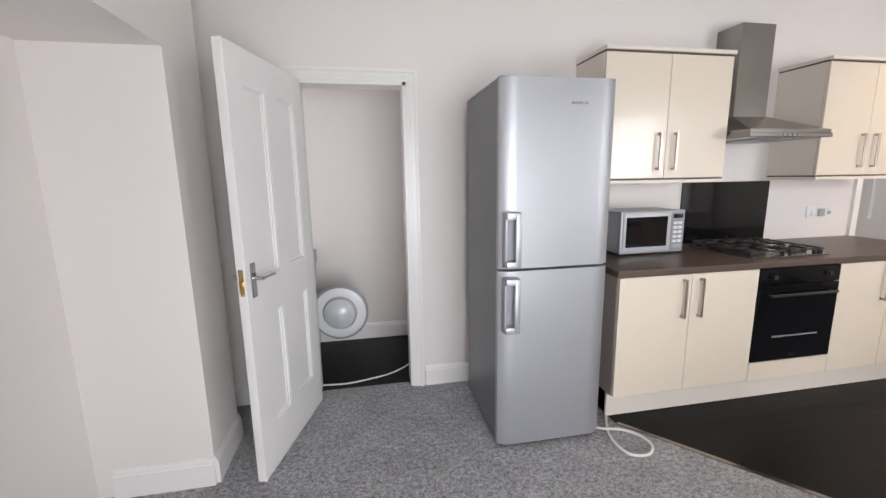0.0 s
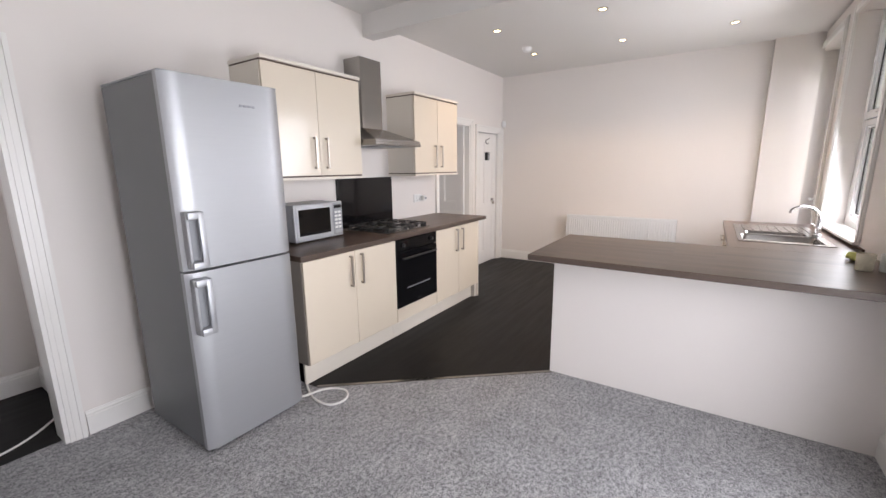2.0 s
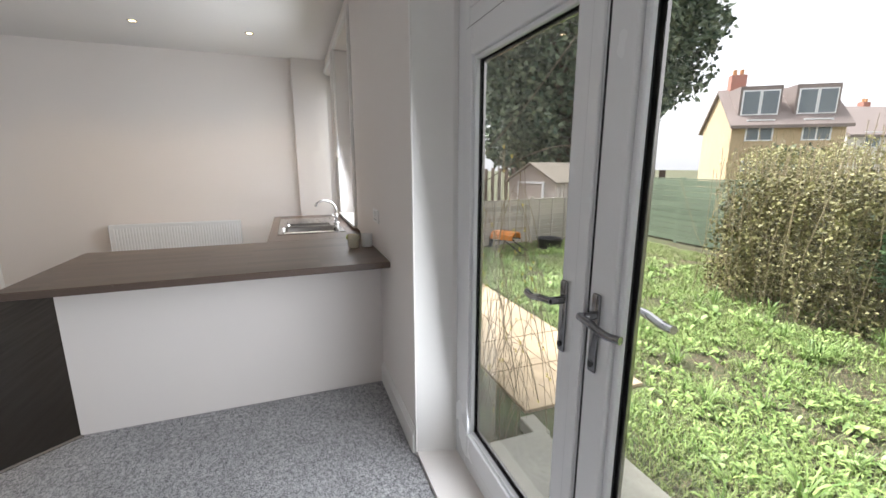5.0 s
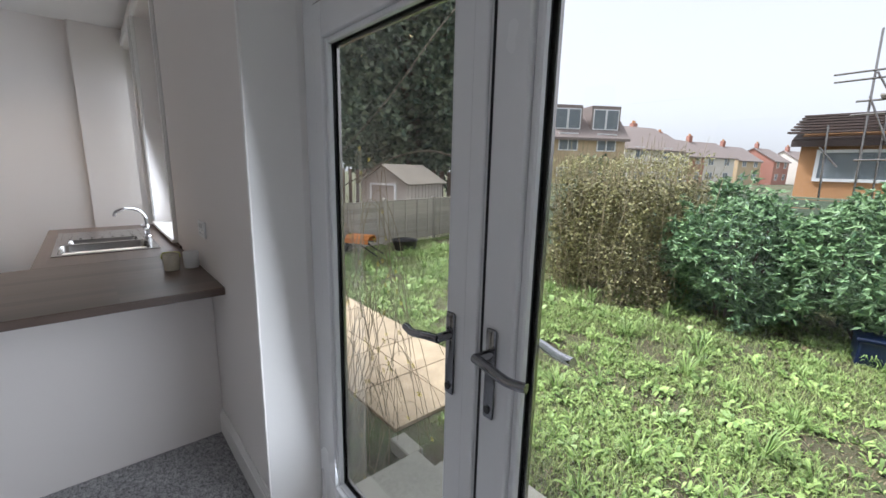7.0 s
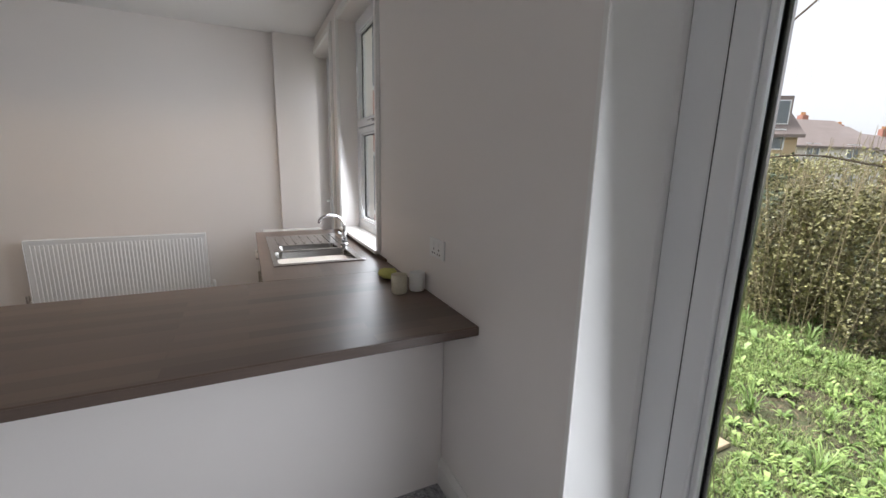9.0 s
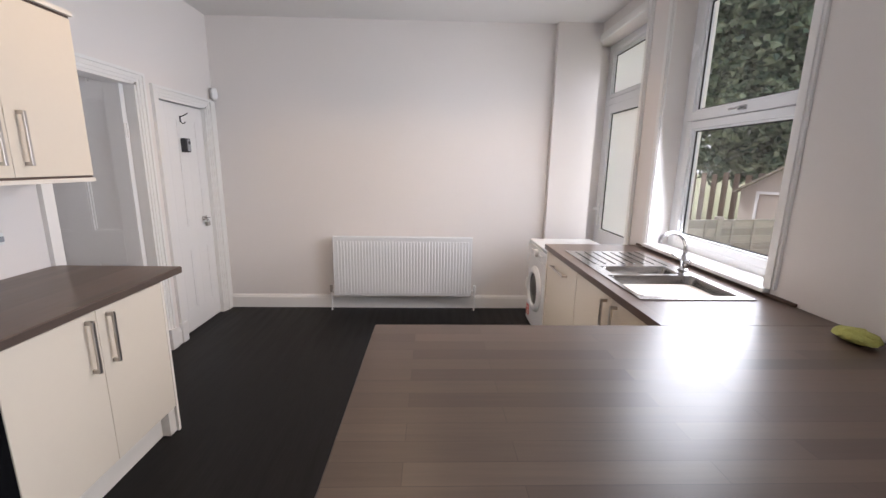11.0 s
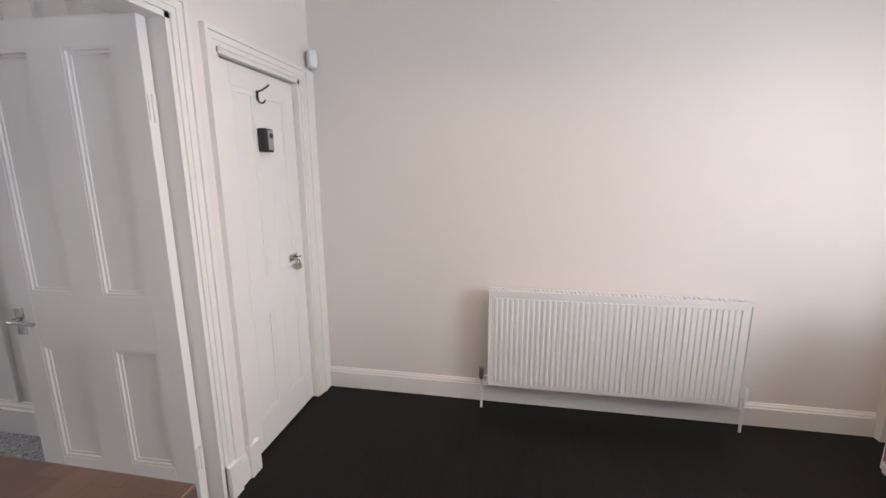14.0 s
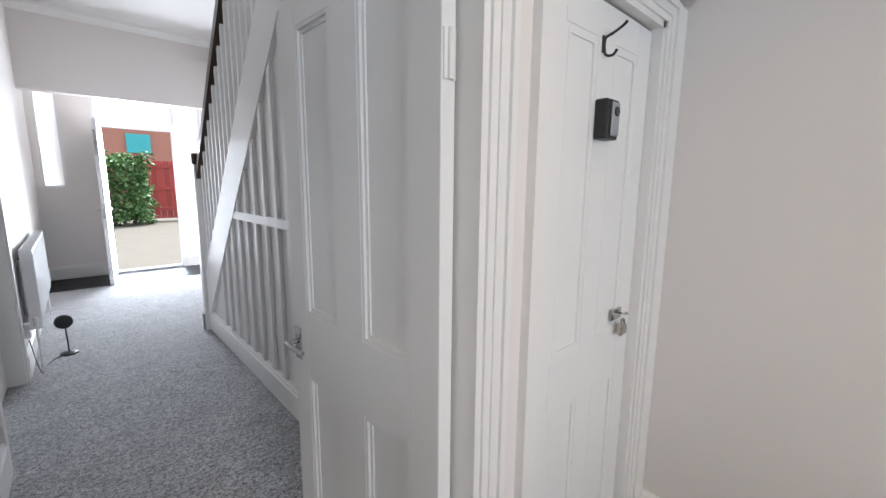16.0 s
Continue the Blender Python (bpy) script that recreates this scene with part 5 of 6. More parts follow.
part("sill", bx(5.02, 6.03, HF - 0.01, HF + 0.2, -0.02, 0.02, bev=0.003), grey_plastic, ff)
for nm, x0, x1, z0, z1 in (("side_light", 4.40, 4.66, 1.33, 2.9), ("side_light", 6.18, 6.42, 1.33, 2.9), ("top_light", 5.02, 6.03, 2.33, 2.9)):
    q = part(nm, frame_b(B(), x0, x1, z0, z1, HF + 0.03, HF + 0.09, 0.03), upvc, ff)
    p = part("pane", bx(x0 + 0.03, x1 - 0.03, HF + 0.055, HF + 0.061, z0 + 0.03, z1 - 0.03), frosted, q, "frosted glass")
    p.visible_shadow = False

# ---- outdoors: the back garden ----
G = -0.45


def soil_mat():
    m, n, l, b = nodes_of("garden_soil")
    v = scaled(n, l, 1, 1, 1)
    ramp = n.new("ShaderNodeValToRGB")
    ramp.color_ramp.elements[0].position, ramp.color_ramp.elements[0].color = 0.36, (0.085, 0.068, 0.045, 1)
    ramp.color_ramp.elements[1].position, ramp.color_ramp.elements[1].color = 0.66, (0.105, 0.13, 0.055, 1)
    l.new(noise_out(n, l, v, 3.5, 8, 0.75), ramp.inputs[0])
    fine = noise_out(n, l, v, 40, 4, 0.7)
    l.new(tint(n, l, ramp.outputs[0], fine, 0.6), b.inputs["Base Color"])
    b.inputs["Roughness"].default_value = 0.95
    bump(n, l, b, fine, 0.8, 0.03)
    return m


soil = soil_mat()
slab_mat = surf("buff_paving_slab", (0.42, 0.335, 0.225), 0.85, var=0.3, scale=4, fine=60, bumps=0.3, rand=0.12)
stone_mat = surf("grey_stone_slab", (0.36, 0.35, 0.29), 0.85, var=0.16, scale=4, fine=60, bumps=0.3)
timber = surf("weathered_timber", (0.40, 0.365, 0.32), 0.85, var=0.2, scale=3, fine=20, stretch=(3, 3, 25), bumps=0.3, rand=0.2)
green_timber = surf("green_stained_timber", (0.145, 0.19, 0.13), 0.75, var=0.2, scale=3, fine=20, stretch=(20, 20, 3), bumps=0.2, rand=0.15)


def island_mat(name, dark, light, rough=0.55, back=0.25):
    m, n, l, b = nodes_of(name)
    geo = n.new("ShaderNodeNewGeometry")
    ramp = n.new("ShaderNodeValToRGB")
    ramp.color_ramp.elements[0].color, ramp.color_ramp.elements[1].color = (*dark, 1), (*light, 1)
    l.new(geo.outputs["Random Per Island"], ramp.inputs[0])
    big = noise_out(n, l, scaled(n, l, 1, 1, 1), 0.9, 3)
    l.new(tint(n, l, ramp.outputs[0], big, 0.3), b.inputs["Base Color"])
    b.inputs["Roughness"].default_value = rough
    b.inputs["Subsurface Weight"].default_value = 0.0
    return m


grass_mat = island_mat("grass_blades", (0.10, 0.15, 0.04), (0.39, 0.48, 0.17))
litter_mat = island_mat("dry_grass_litter", (0.07, 0.05, 0.03), (0.30, 0.24, 0.14))
weed_mat = island_mat("weed_leaves", (0.11, 0.20, 0.045), (0.40, 0.54, 0.17))
tree_mat = island_mat("dark_evergreen_leaves", (0.035, 0.07, 0.042), (0.23, 0.28, 0.175))
rhodo_mat = island_mat("glossy_shrub_leaves", (0.04, 0.10, 0.045), (0.30, 0.46, 0.22), 0.42)
hedge_mat = island_mat("brown_green_hedge_leaves", (0.07, 0.065, 0.03), (0.36, 0.34, 0.15))
far_hedge_mat = island_mat("pale_hedge_leaves", (0.20, 0.19, 0.09), (0.52, 0.50, 0.24))
tuft_mat = island_mat("tussock_blades", (0.10, 0.19, 0.04), (0.36, 0.50, 0.16))
dock_mat = island_mat("dock_leaves", (0.20, 0.33, 0.09), (0.42, 0.55, 0.24))
privet_mat = island_mat("fresh_hedge_leaves", (0.03, 0.09, 0.025), (0.14, 0.27, 0.08))
twig_pale = surf("pale_hedge_twigs", (0.30, 0.25, 0.15), 0.85, var=0.2)
bark = surf("grey_bark", (0.16, 0.125, 0.09), 0.9, var=0.25, scale=8, fine=40, bumps=0.5)

ground = B()
box(ground, -120, 130, -150, RB, G - 0.3, G)
structure("ground", ground, soil, "rough garden soil reaching to the far houses", "ground")


def mesh_np(name, verts, faces, mat, parent=None, label=""):
    me = bpy.data.meshes.new(name)
    me.from_pydata([tuple(v) for v in verts], [], [tuple(f) for f in faces])
    me.materials.append(mat)
    ob = new(name, me)
    if parent is not None:
        ob.parent = parent
        ob.matrix_parent_inverse = MW[parent].inverted()
    if label:
        ob["label"] = label
    return ob


rng = np.random.default_rng(5)


def blades(n, area_xy, base, h, w, lean, keep=None):
    """n grass blades in a rectangle, each two quads bending over."""
    x = rng.uniform(area_xy[0], area_xy[1], n)
    y = rng.uniform(area_xy[2], area_xy[3], n)
    if keep is not None:
        ok = np.array([keep(a, b) for a, b in zip(x, y)])
        x, y = x[ok], y[ok]
    n = len(x)
    a = rng.uniform(0, math.tau, n)
    hh, ww, ll = h * rng.uniform(0.5, 1.4, n), w * rng.uniform(0.6, 1.3, n), lean * rng.uniform(0.2, 1.3, n)
    d, s = np.stack([np.cos(a), np.sin(a)], 1), np.stack([-np.sin(a), np.cos(a)], 1)
    p = np.stack([x, y], 1)
    rows = []
    for f, wd, z in ((0.0, 1.0, 0.0), (0.35, 0.9, 0.62), (1.0, 0.12, 0.95)):
        c = p + d * (ll * f)[:, None]
        for sg in (-1, 1):
            q = c + s * (ww * wd * sg / 2)[:, None]
            rows.append(np.column_stack([q, base + hh * z]))
    v = np.stack(rows, 1).reshape(-1, 3)
    k = np.arange(n)[:, None] * 6
    f = np.concatenate([k + np.array([[0, 1, 3, 2]]), k + np.array([[2, 3, 5, 4]])])
    return v, f


def on_lawn(x, y):
    if 2.9 < x < 7.2 and -3.09 < y < -1.84:
        return False
    if x < 2.9 and y > -2.15:
        return False
    v = noise.noise(Vector((x * 0.9, y * 0.9, 3.0))) + 0.5 * noise.noise(Vector((x * 2.7, y * 2.7, 1.0)))
    return v + 0.2 * rng.normal() > -0.14 + 0.12 * noise.noise(Vector((x * 9, y * 9, 5.0)))


v, f = blades(300000, (-2.0, 9.2, -8.6, -1.9), G, 0.05, 0.0045, 0.06, on_lawn)
tagged(mesh_np("grass", v, f, grass_mat), "patchy tufted green lawn grass", "grass", kind="stuff")
v, f = blades(70000, (-2.0, 9.2, -8.6, -1.9), G, 0.012, 0.007, 0.05, lambda x, y: not (2.9 < x < 7.2 and -3.09 < y < -1.84) and not (x < 2.9 and y > -2.15))
tagged(mesh_np("dead_grass", v, f, litter_mat), "dry brown grass litter lying on the soil", "grass", kind="stuff")
v, f = blades(90000, (-2.0, 8.5, -7.5, -2.2), G, 0.042, 0.014, 0.05, lambda x, y: on_lawn(x, y) and noise.noise(Vector((x * 1.3, y * 1.3, 9.0))) + 0.12 * rng.normal() > 0.03)
tagged(mesh_np("weeds", v, f, weed_mat), "broad-leaved weeds among the grass", "weeds", kind="stuff")


def leaf_cloud(n, inside, centre, size, mat, name, parent, leaf=0.1, droop=0.3, squash=1.0, whorl=1):
    """n bent leaf pairs scattered through a crown; inside(p) gives a weight from 0 to 1."""
    vs, fs = [], []
    count = 0
    while count < n:
        q = rng.uniform(-1, 1, 3)
        wgt = inside(q)
        if rng.random() > wgt:
            continue
        p = np.array(centre) + q * np.array(size)
        tip = rng.normal(size=3)
        for j in range(whorl):
            a = rng.normal(size=3) if whorl == 1 else tip * 0.35 + rng.normal(size=3)
            a[2] = a[2] * 0.6 - droop
            a /= np.linalg.norm(a)
            b = np.cross(a, rng.normal(size=3))
            b /= np.linalg.norm(b)
            L, Wd = leaf * rng.uniform(0.6, 1.4), leaf * (0.42 if whorl == 1 else 0.2) * squash * rng.uniform(0.7, 1.3)
            nn = np.cross(a, b) * Wd * 0.5
            k = len(vs)
            vs += [p, p + a * L * 0.5 + b * Wd + nn, p + a * L, p + a * L * 0.5 - b * Wd + nn]
            fs += [(k, k + 1, k + 2), (k, k + 2, k + 3)]
        count += 1
    return mesh_np(name, vs, fs, mat, parent)


def lump(seed, f=1.6, amp=0.35, hollow=0.55):
    off = Vector((seed, seed * 2.3, seed * 0.7))

    def w(q):
        r = math.sqrt(q[0] ** 2 + q[1] ** 2 + q[2] ** 2)
        edge = 0.78 + amp * noise.noise(Vector(q) * f + off) + 0.18 * noise.noise(Vector(q) * f * 3 + off)
        if r > edge:
            return 0.0
        return 1.0 if r > edge * hollow else 0.25
    return w


def limbs(t, base, top, r, n, spread, mat):
    trunk = tube(B(), spline([base, (base[0] + 0.1, base[1], (base[2] + top[2]) / 2), top], 6), r, 10)
    part("trunk", trunk, mat, t, smooth=True)
    for i in range(n):
        f = 0.35 + 0.6 * i / n
        p = Vector(base).lerp(Vector(top), f)
        a = i * 2.4
        e = p + Vector((math.cos(a) * spread, math.sin(a) * spread, spread * 0.45))
        part("limb", tube(B(), spline([p, p.lerp(e, 0.5) + Vector((0, 0, 0.12 * spread)), e], 4), r * 0.3, 6), mat, t, smooth=True)


tr = thing("evergreen_tree", 16.7, -12.2, G, "tall dark evergreen tree behind the neighbour's shed", "tree")
limbs(tr, (16.7, -12.2, G), (16.8, -12.1, 8.5), 0.4, 10, 3.0, bark)
leaf_cloud(52000, lump(3, 1.6, 0.4, 0.6), (16.7, -12.2, 7.5), (6.3, 6.6, 7.5), tree_mat, "crown", tr, 0.27, 0.3)


def shrub(name, label, cat, x, y, size, n, mat, leaf, seed, stems=7, whorl=1):
    t = thing(name, x, y, G, label, cat)
    for i in range(stems):
        a = i * 2.4
        e = (x + math.cos(a) * size[0] * 0.6, y + math.sin(a) * size[1] * 0.6, G + size[2] * 1.3)
        part("stem", tube(B(), spline([(x + 0.1 * math.cos(a), y + 0.1 * math.sin(a), G), ((x + e[0]) / 2, (y + e[1]) / 2, G + size[2] * 0.5), e], 4), 0.014, 6), bark, t, smooth=True)
    leaf_cloud(n, lump(seed, 1.9, 0.35, 0.6), (x, y, G + size[2] * 0.92), (size[0] * 1.25, size[1] * 1.25, size[2] * 1.1), mat, "crown", t, leaf, 0.25, whorl=whorl)
    return t


shrub("rhododendron", "rounded glossy green shrub against the green fence", "shrub", 2.2, -6.75, (0.85, 0.85, 0.98), 2600, rhodo_mat, 0.085, 1, whorl=7)
shrub("rhododendron", "large glossy green shrub beside a blue crate", "shrub", 0.85, -7.05, (1.05, 0.9, 0.98), 2800, rhodo_mat, 0.085, 7, whorl=7)
shrub("garden_bush", "small round bush by the far fence", "shrub", 8.0, -13.5, (1.3, 1.2, 1.25), 2200, tree_mat, 0.2, 11)


def box_hedge(name, label, x0, x1, y0, y1, h, n, mat, leaf, twigs=60, base=G):
    t = thing(name, (x0 + x1) / 2, (y0 + y1) / 2, base, label, "hedge")

    def w(q):
        e = 0.78 + 0.26 * noise.noise(Vector((q[0] * 3, q[1] * 3, q[2] * 2))) + 0.12 * noise.noise(Vector((q[0] * 9, q[1] * 9, q[2] * 9)))
        m = max(abs(q[0]), abs(q[1]), abs(q[2]))
        return 0.0 if m > e else (1.0 if m > 0.55 else 0.2)
    leaf_cloud(n, w, ((x0 + x1) / 2, (y0 + y1) / 2, base + h * 0.52), ((x1 - x0) / 1.75, (y1 - y0) / 1.75, h * 0.58), mat, "foliage", t, leaf)
    for i in range(twigs):
        a = Vector((rng.uniform(x0, x1), rng.uniform(y0, y1), base))
        e = a + Vector((rng.normal() * 0.25, rng.normal() * 0.25, h * rng.uniform(0.85, 1.22)))
        part("twig", tube(B(), [a, a.lerp(e, 0.5) + Vector((rng.normal() * 0.08, rng.normal() * 0.08, 0)), e], 0.0045, 4), twig_pale, t)
    return t


box_hedge("garden_hedge", "tangled brown and green garden hedge with bare twigs", 2.7, 4.85, -8.0, -5.9, 1.78, 26000, hedge_mat, 0.048, 260)

box_hedge("far_hedge", "tall pale yellow-green hedge beyond the garden fence", 4.3, 8.4, -12.4, -10.9, 2.35, 13000, far_hedge_mat, 0.06, 110)


def clumps(n, area_xy, leaves, length, width, rise, keep):
    """Leafy tufts: in each, some arching leaves fan out from one root."""
    vs, fs, k = [], [], 0
    for _ in range(n):
        x, y = rng.uniform(area_xy[0], area_xy[1]), rng.uniform(area_xy[2], area_xy[3])
        if not keep(x, y):
            continue
        size = rng.uniform(0.55, 1.35)
        for _ in range(int(leaves * rng.uniform(0.6, 1.4))):
            a, up = rng.uniform(0, math.tau), rise * rng.uniform(0.4, 1.2)
            L_, w_ = length * size * rng.uniform(0.6, 1.3), width * size * rng.uniform(0.6, 1.3)
            d, q = np.array([math.cos(a), math.sin(a), 0]), np.array([-math.sin(a), math.cos(a), 0])
            p = np.array([x, y, G]) + q * rng.normal() * 0.012 + d * 0.01
            for f, z, ww in ((0.0, 0.0, 0.3), (0.4, 0.75, 1.0), (0.75, 1.0, 0.9), (1.0, 0.82, 0.08)):
                c = p + d * L_ * f + np.array([0, 0, L_ * up * z])
                vs += [c - q * w_ * ww / 2, c + q * w_ * ww / 2]
            fs += [(k, k + 1, k + 3, k + 2), (k + 2, k + 3, k + 5, k + 4), (k + 4, k + 5, k + 7, k + 6)]
            k += 8
    return vs, fs


def open_lawn(x, y):
    return not (2.9 < x < 7.2 and -3.09 < y < -1.84) and not (x < 2.9 and y > -2.15)


def weedy(x, y):
    return open_lawn(x, y) and noise.noise(Vector((x * 1.1, y * 1.1, 9.0))) + 0.35 * rng.normal() > (-0.05 if x < 4 else 0.2)


v, f = clumps(5200, (-2.0, 8.8, -7.4, -1.9), 8, 0.062, 0.021, 0.8, weedy)
tagged(mesh_np("broadleaf_weeds", v, f, weed_mat), "bright broad-leaved weed clumps over the lawn", "weeds", kind="stuff")
v, f = clumps(170, (-2.0, 8.0, -7.0, -2.1), 40, 0.13, 0.008, 1.2, open_lawn)
tagged(mesh_np("grass_tussocks", v, f, tuft_mat), "long arching grass tussocks in the lawn", "grass", kind="stuff")
v, f = clumps(70, (-1.5, 7.0, -6.6, -2.3), 6, 0.11, 0.055, 0.5, weedy)
tagged(mesh_np("dock_plants", v, f, dock_mat), "large pale dock leaves low in the grass", "weeds", kind="stuff")
v, f = clumps(1500, (-1.0, 9.0, -8.6, -6.2), 5, 0.05, 0.028, 0.35, lambda x, y: open_lawn(x, y))
tagged(mesh_np("leaf_litter", v, f, litter_mat), "dead brown leaves under the hedge and shrubs", "leaves", kind="stuff")

# paving, steps
pv = thing("garden_path", 5.0, -2.4, G, "buff concrete slab path along the back of the house", "path", kind="structure")
for i in range(6):
    for j in range(2):
        x, y = 2.98 + i * 0.62, -3.06 + j * 0.6
        part("slab", bx(x + 0.003, x + 0.617, y + 0.003, y + 0.597, G - 0.02, G + 0.03 + 0.003 * ((i * 7 + j * 3) % 3), bev=0.004), slab_mat, pv)
for nm, a in (("step", (0.1, 2.42, -1.62, RB - 0.06, G, -0.14)), ("step", (0.0, 2.40, -2.06, -1.62, G, -0.29))):
    s = thing("garden_step", (a[0] + a[1]) / 2, (a[2] + a[3]) / 2, G, "worn grey stone step outside the french doors", "step", group="garden steps")
    part("riser", bx(a[0] + 0.02, a[1] - 0.02, a[2] + 0.02, a[3], a[4], a[5] - 0.045), stone_mat, s)
    for i in range(4):
        w = (a[1] - a[0]) / 4
        part("tread_slab", bx(a[0] + i * w + 0.004, a[0] + (i + 1) * w - 0.004, a[2] - 0.01 * (i % 2), a[3] - 0.003, a[5] - 0.045, a[5], bev=0.006), stone_mat, s)
bk = thing("loose_brick", 3.0, -1.72, G, "loose mossy brick lying beside the path", "brick")
part("brick", bx(2.62, 2.84, -1.84, -1.72, G, G + 0.10, bev=0.008), stone_mat, bk)

# bare climber with a few yellow flowers by the door
jas = thing("winter_jasmine", 2.85, -1.5, G, "bare arching winter jasmine with few yellow flowers", "climber")
for pts_ in (((2.70, -1.30, 1.50), (2.45, -1.45, 1.78), (2.20, -1.52, 2.02), (2.02, -1.56, 2.16)), ((2.66, -1.28, 1.35), (2.42, -1.42, 1.50), (2.22, -1.5, 1.55), (2.05, -1.55, 1.52))):
    part("branch", tube(B(), spline(pts_, 6), 0.003, 5), bark, jas)
flower = surf("yellow_petals", (0.75, 0.62, 0.06), 0.6, bumps=0.0)
twig_mat = surf("pale_twigs", (0.28, 0.23, 0.15), 0.85, var=0.2)
tb, fl = B(), B()
lv_v, lv_f = [], []
for i in range(70):
    a = Vector((rng.uniform(2.4, 2.9), rng.uniform(-1.5, -1.2), G + rng.uniform(0, 1.5)))
    out = Vector((rng.uniform(-0.2, 0.5), rng.uniform(-0.5, -0.05), 0))
    hgt = rng.uniform(0.1, 0.7)
    pts = spline([a, a + out * 0.45 + Vector((0, 0, hgt)), a + out * 0.9 + Vector((0, 0, hgt * 0.6)), a + out * 1.25 + Vector((0, 0, hgt * 0.05 - 0.25))], 5)
    part("branch", tube(B(), pts, 0.0018, 4), twig_mat, jas)
    if i % 3 == 0:
        for k in range(3):
            c = pts[int(rng.integers(4, len(pts)))]
            for j in range(5):
                an = j * math.tau / 5
                q = len(lv_v)
                d1v, d2v = Vector((math.cos(an), 0.3, math.sin(an))) * 0.016, Vector((math.cos(an + 0.6), 0.3, math.sin(an + 0.6))) * 0.016
                lv_v += [c, c + d1v, c + d2v]
                lv_f += [(q, q + 1, q + 2)]
mesh_np("flowers", lv_v, lv_f, flower, jas, "scattered small yellow flowers")["kind"] = "stuff"
tb.free(), fl.free()

# larch-lap fence towards the neighbour
fn = thing("timber_fence", 9.2, -6.5, G, "weathered overlapping timber fence panels with posts", "fence")
A0, A1 = Vector((8.55, -2.2, 0)), Vector((9.7, -9.3, 0))
fdv = (A1 - A0).normalized()
L = (A1 - A0).length
npan = 4
for i in range(npan + 1):
    p = A0 + fdv * (L * i / npan)
    part("post", bx(p.x - 0.05, p.x + 0.05, p.y - 0.05, p.y + 0.05, G, G + 1.16, bev=0.006), timber, fn)
ang = math.atan2(fdv.y, fdv.x)
for i in range(npan):
    a, b = A0 + fdv * (L * i / npan + 0.05), A0 + fdv * (L * (i + 1) / npan - 0.05)
    c, ln = (a + b) / 2, (b - a).length
    for k in range(8):
        bm = bx(-ln / 2, ln / 2, -0.008, 0.008, 0, 0.155, bev=0.002)
        bm.transform(pose(c.x, c.y, G + 0.06 + k * 0.125, 8, 0, math.degrees(ang)))
        part("slat", bm, timber, fn)
    for k in range(4):
        bm = bx(-0.02, 0.02, -0.045, -0.02, 0.04, 1.1)
        bm.transform(pose(*(a.lerp(b, (k + 0.5) / 4)).xy, G, 0, 0, math.degrees(ang)))
        part("batten", bm, timber, fn)
    bm = bx(-ln / 2, ln / 2, -0.035, 0.02, 1.08, 1.11)
    bm.transform(pose(c.x, c.y, G, 0, 0, math.degrees(ang)))
    part("capping", bm, timber, fn)

gf = thing("green_fence", 3.0, -9.3, G, "dark green stained close-board fence across the garden end", "fence")
for i in range(9):
    x = 9.75 - i * 1.83
    y = -9.35 + 0.09 * i
    part("post", bx(x - 0.05, x + 0.05, y - 0.05, y + 0.05, G, G + 1.62, bev=0.005), green_timber, gf)
    if i < 8:
        for k in range(11):
            part("board", bx(x - 1.78, x - 0.05, y - 0.012 + 0.045 + 0.004 * (k % 2), y + 0.012 + 0.045, G + 0.05 + k * 0.138, G + 0.05 + k * 0.138 + 0.13, bev=0.002), green_timber, gf)
        part("rail", bx(x - 1.78, x - 0.05, y - 0.02, y + 0.06, G + 1.57, G + 1.60), green_timber, gf)

# neighbour's shed
shed_mat = surf("cream_plastic_cladding", (0.50, 0.455, 0.41), 0.6, var=0.05)
roof_mat = surf("mossy_grey_roof", (0.21, 0.185, 0.15), 0.85, var=0.25, fine=40, bumps=0.4)
sh = thing("garden_shed", 11.3, -7.1, G, "pale plastic garden shed with a grey gabled roof", "shed", rz=-159)
part("walls", prism(B(), [(-0.85, 0), (0.85, 0), (0.85, 1.45), (0, 1.95), (-0.85, 1.45)], 0.0, 2.2, "y"), shed_mat, sh, local=True)
for i in range(11):
    part("rib", bx(0.85, 0.87, 0.06 + i * 0.2, 0.12 + i * 0.2, 0, 1.44), shed_mat, sh, local=True)
    part("rib", bx(-0.87, -0.85, 0.06 + i * 0.2, 0.12 + i * 0.2, 0, 1.44), shed_mat, sh, local=True)
part("door", bx(-0.42, 0.42, -0.03, 0.0, 0.05, 1.35, bev=0.005), surf("pale_shed_door", (0.42, 0.37, 0.33), 0.6), sh, local=True)
dfm = frame_b(B(), -0.48, 0.48, 0.0, 1.43, -0.045, -0.001, 0.06)
part("door_frame", dfm, enamel, sh, local=True)
for s in (-1, 1):
    rf = B()
    prism(rf, [(0, 1.95), (s * 0.97, 1.385), (s * 0.97, 1.43), (0, 2.0)], -0.12, 2.3, "y")
    part("roof_slope", rf, roof_mat, sh, local=True)

dark_timber = surf("dark_brown_timber", (0.10, 0.07, 0.05), 0.85, var=0.2, scale=3, fine=20, stretch=(3, 3, 25), bumps=0.3, rand=0.2)
bf = thing("back_timber_fence", 13.5, -12.0, G, "tall brown timber fence behind the shed", "fence")
for i in range(26):
    x, y = 11.2 + i * 0.27, -12.4 + i * 0.19
    part("board", bx(x, x + 0.25, y, y + 0.03, G, G + 1.75 + 0.03 * (i % 3), bev=0.003), dark_timber, bf)

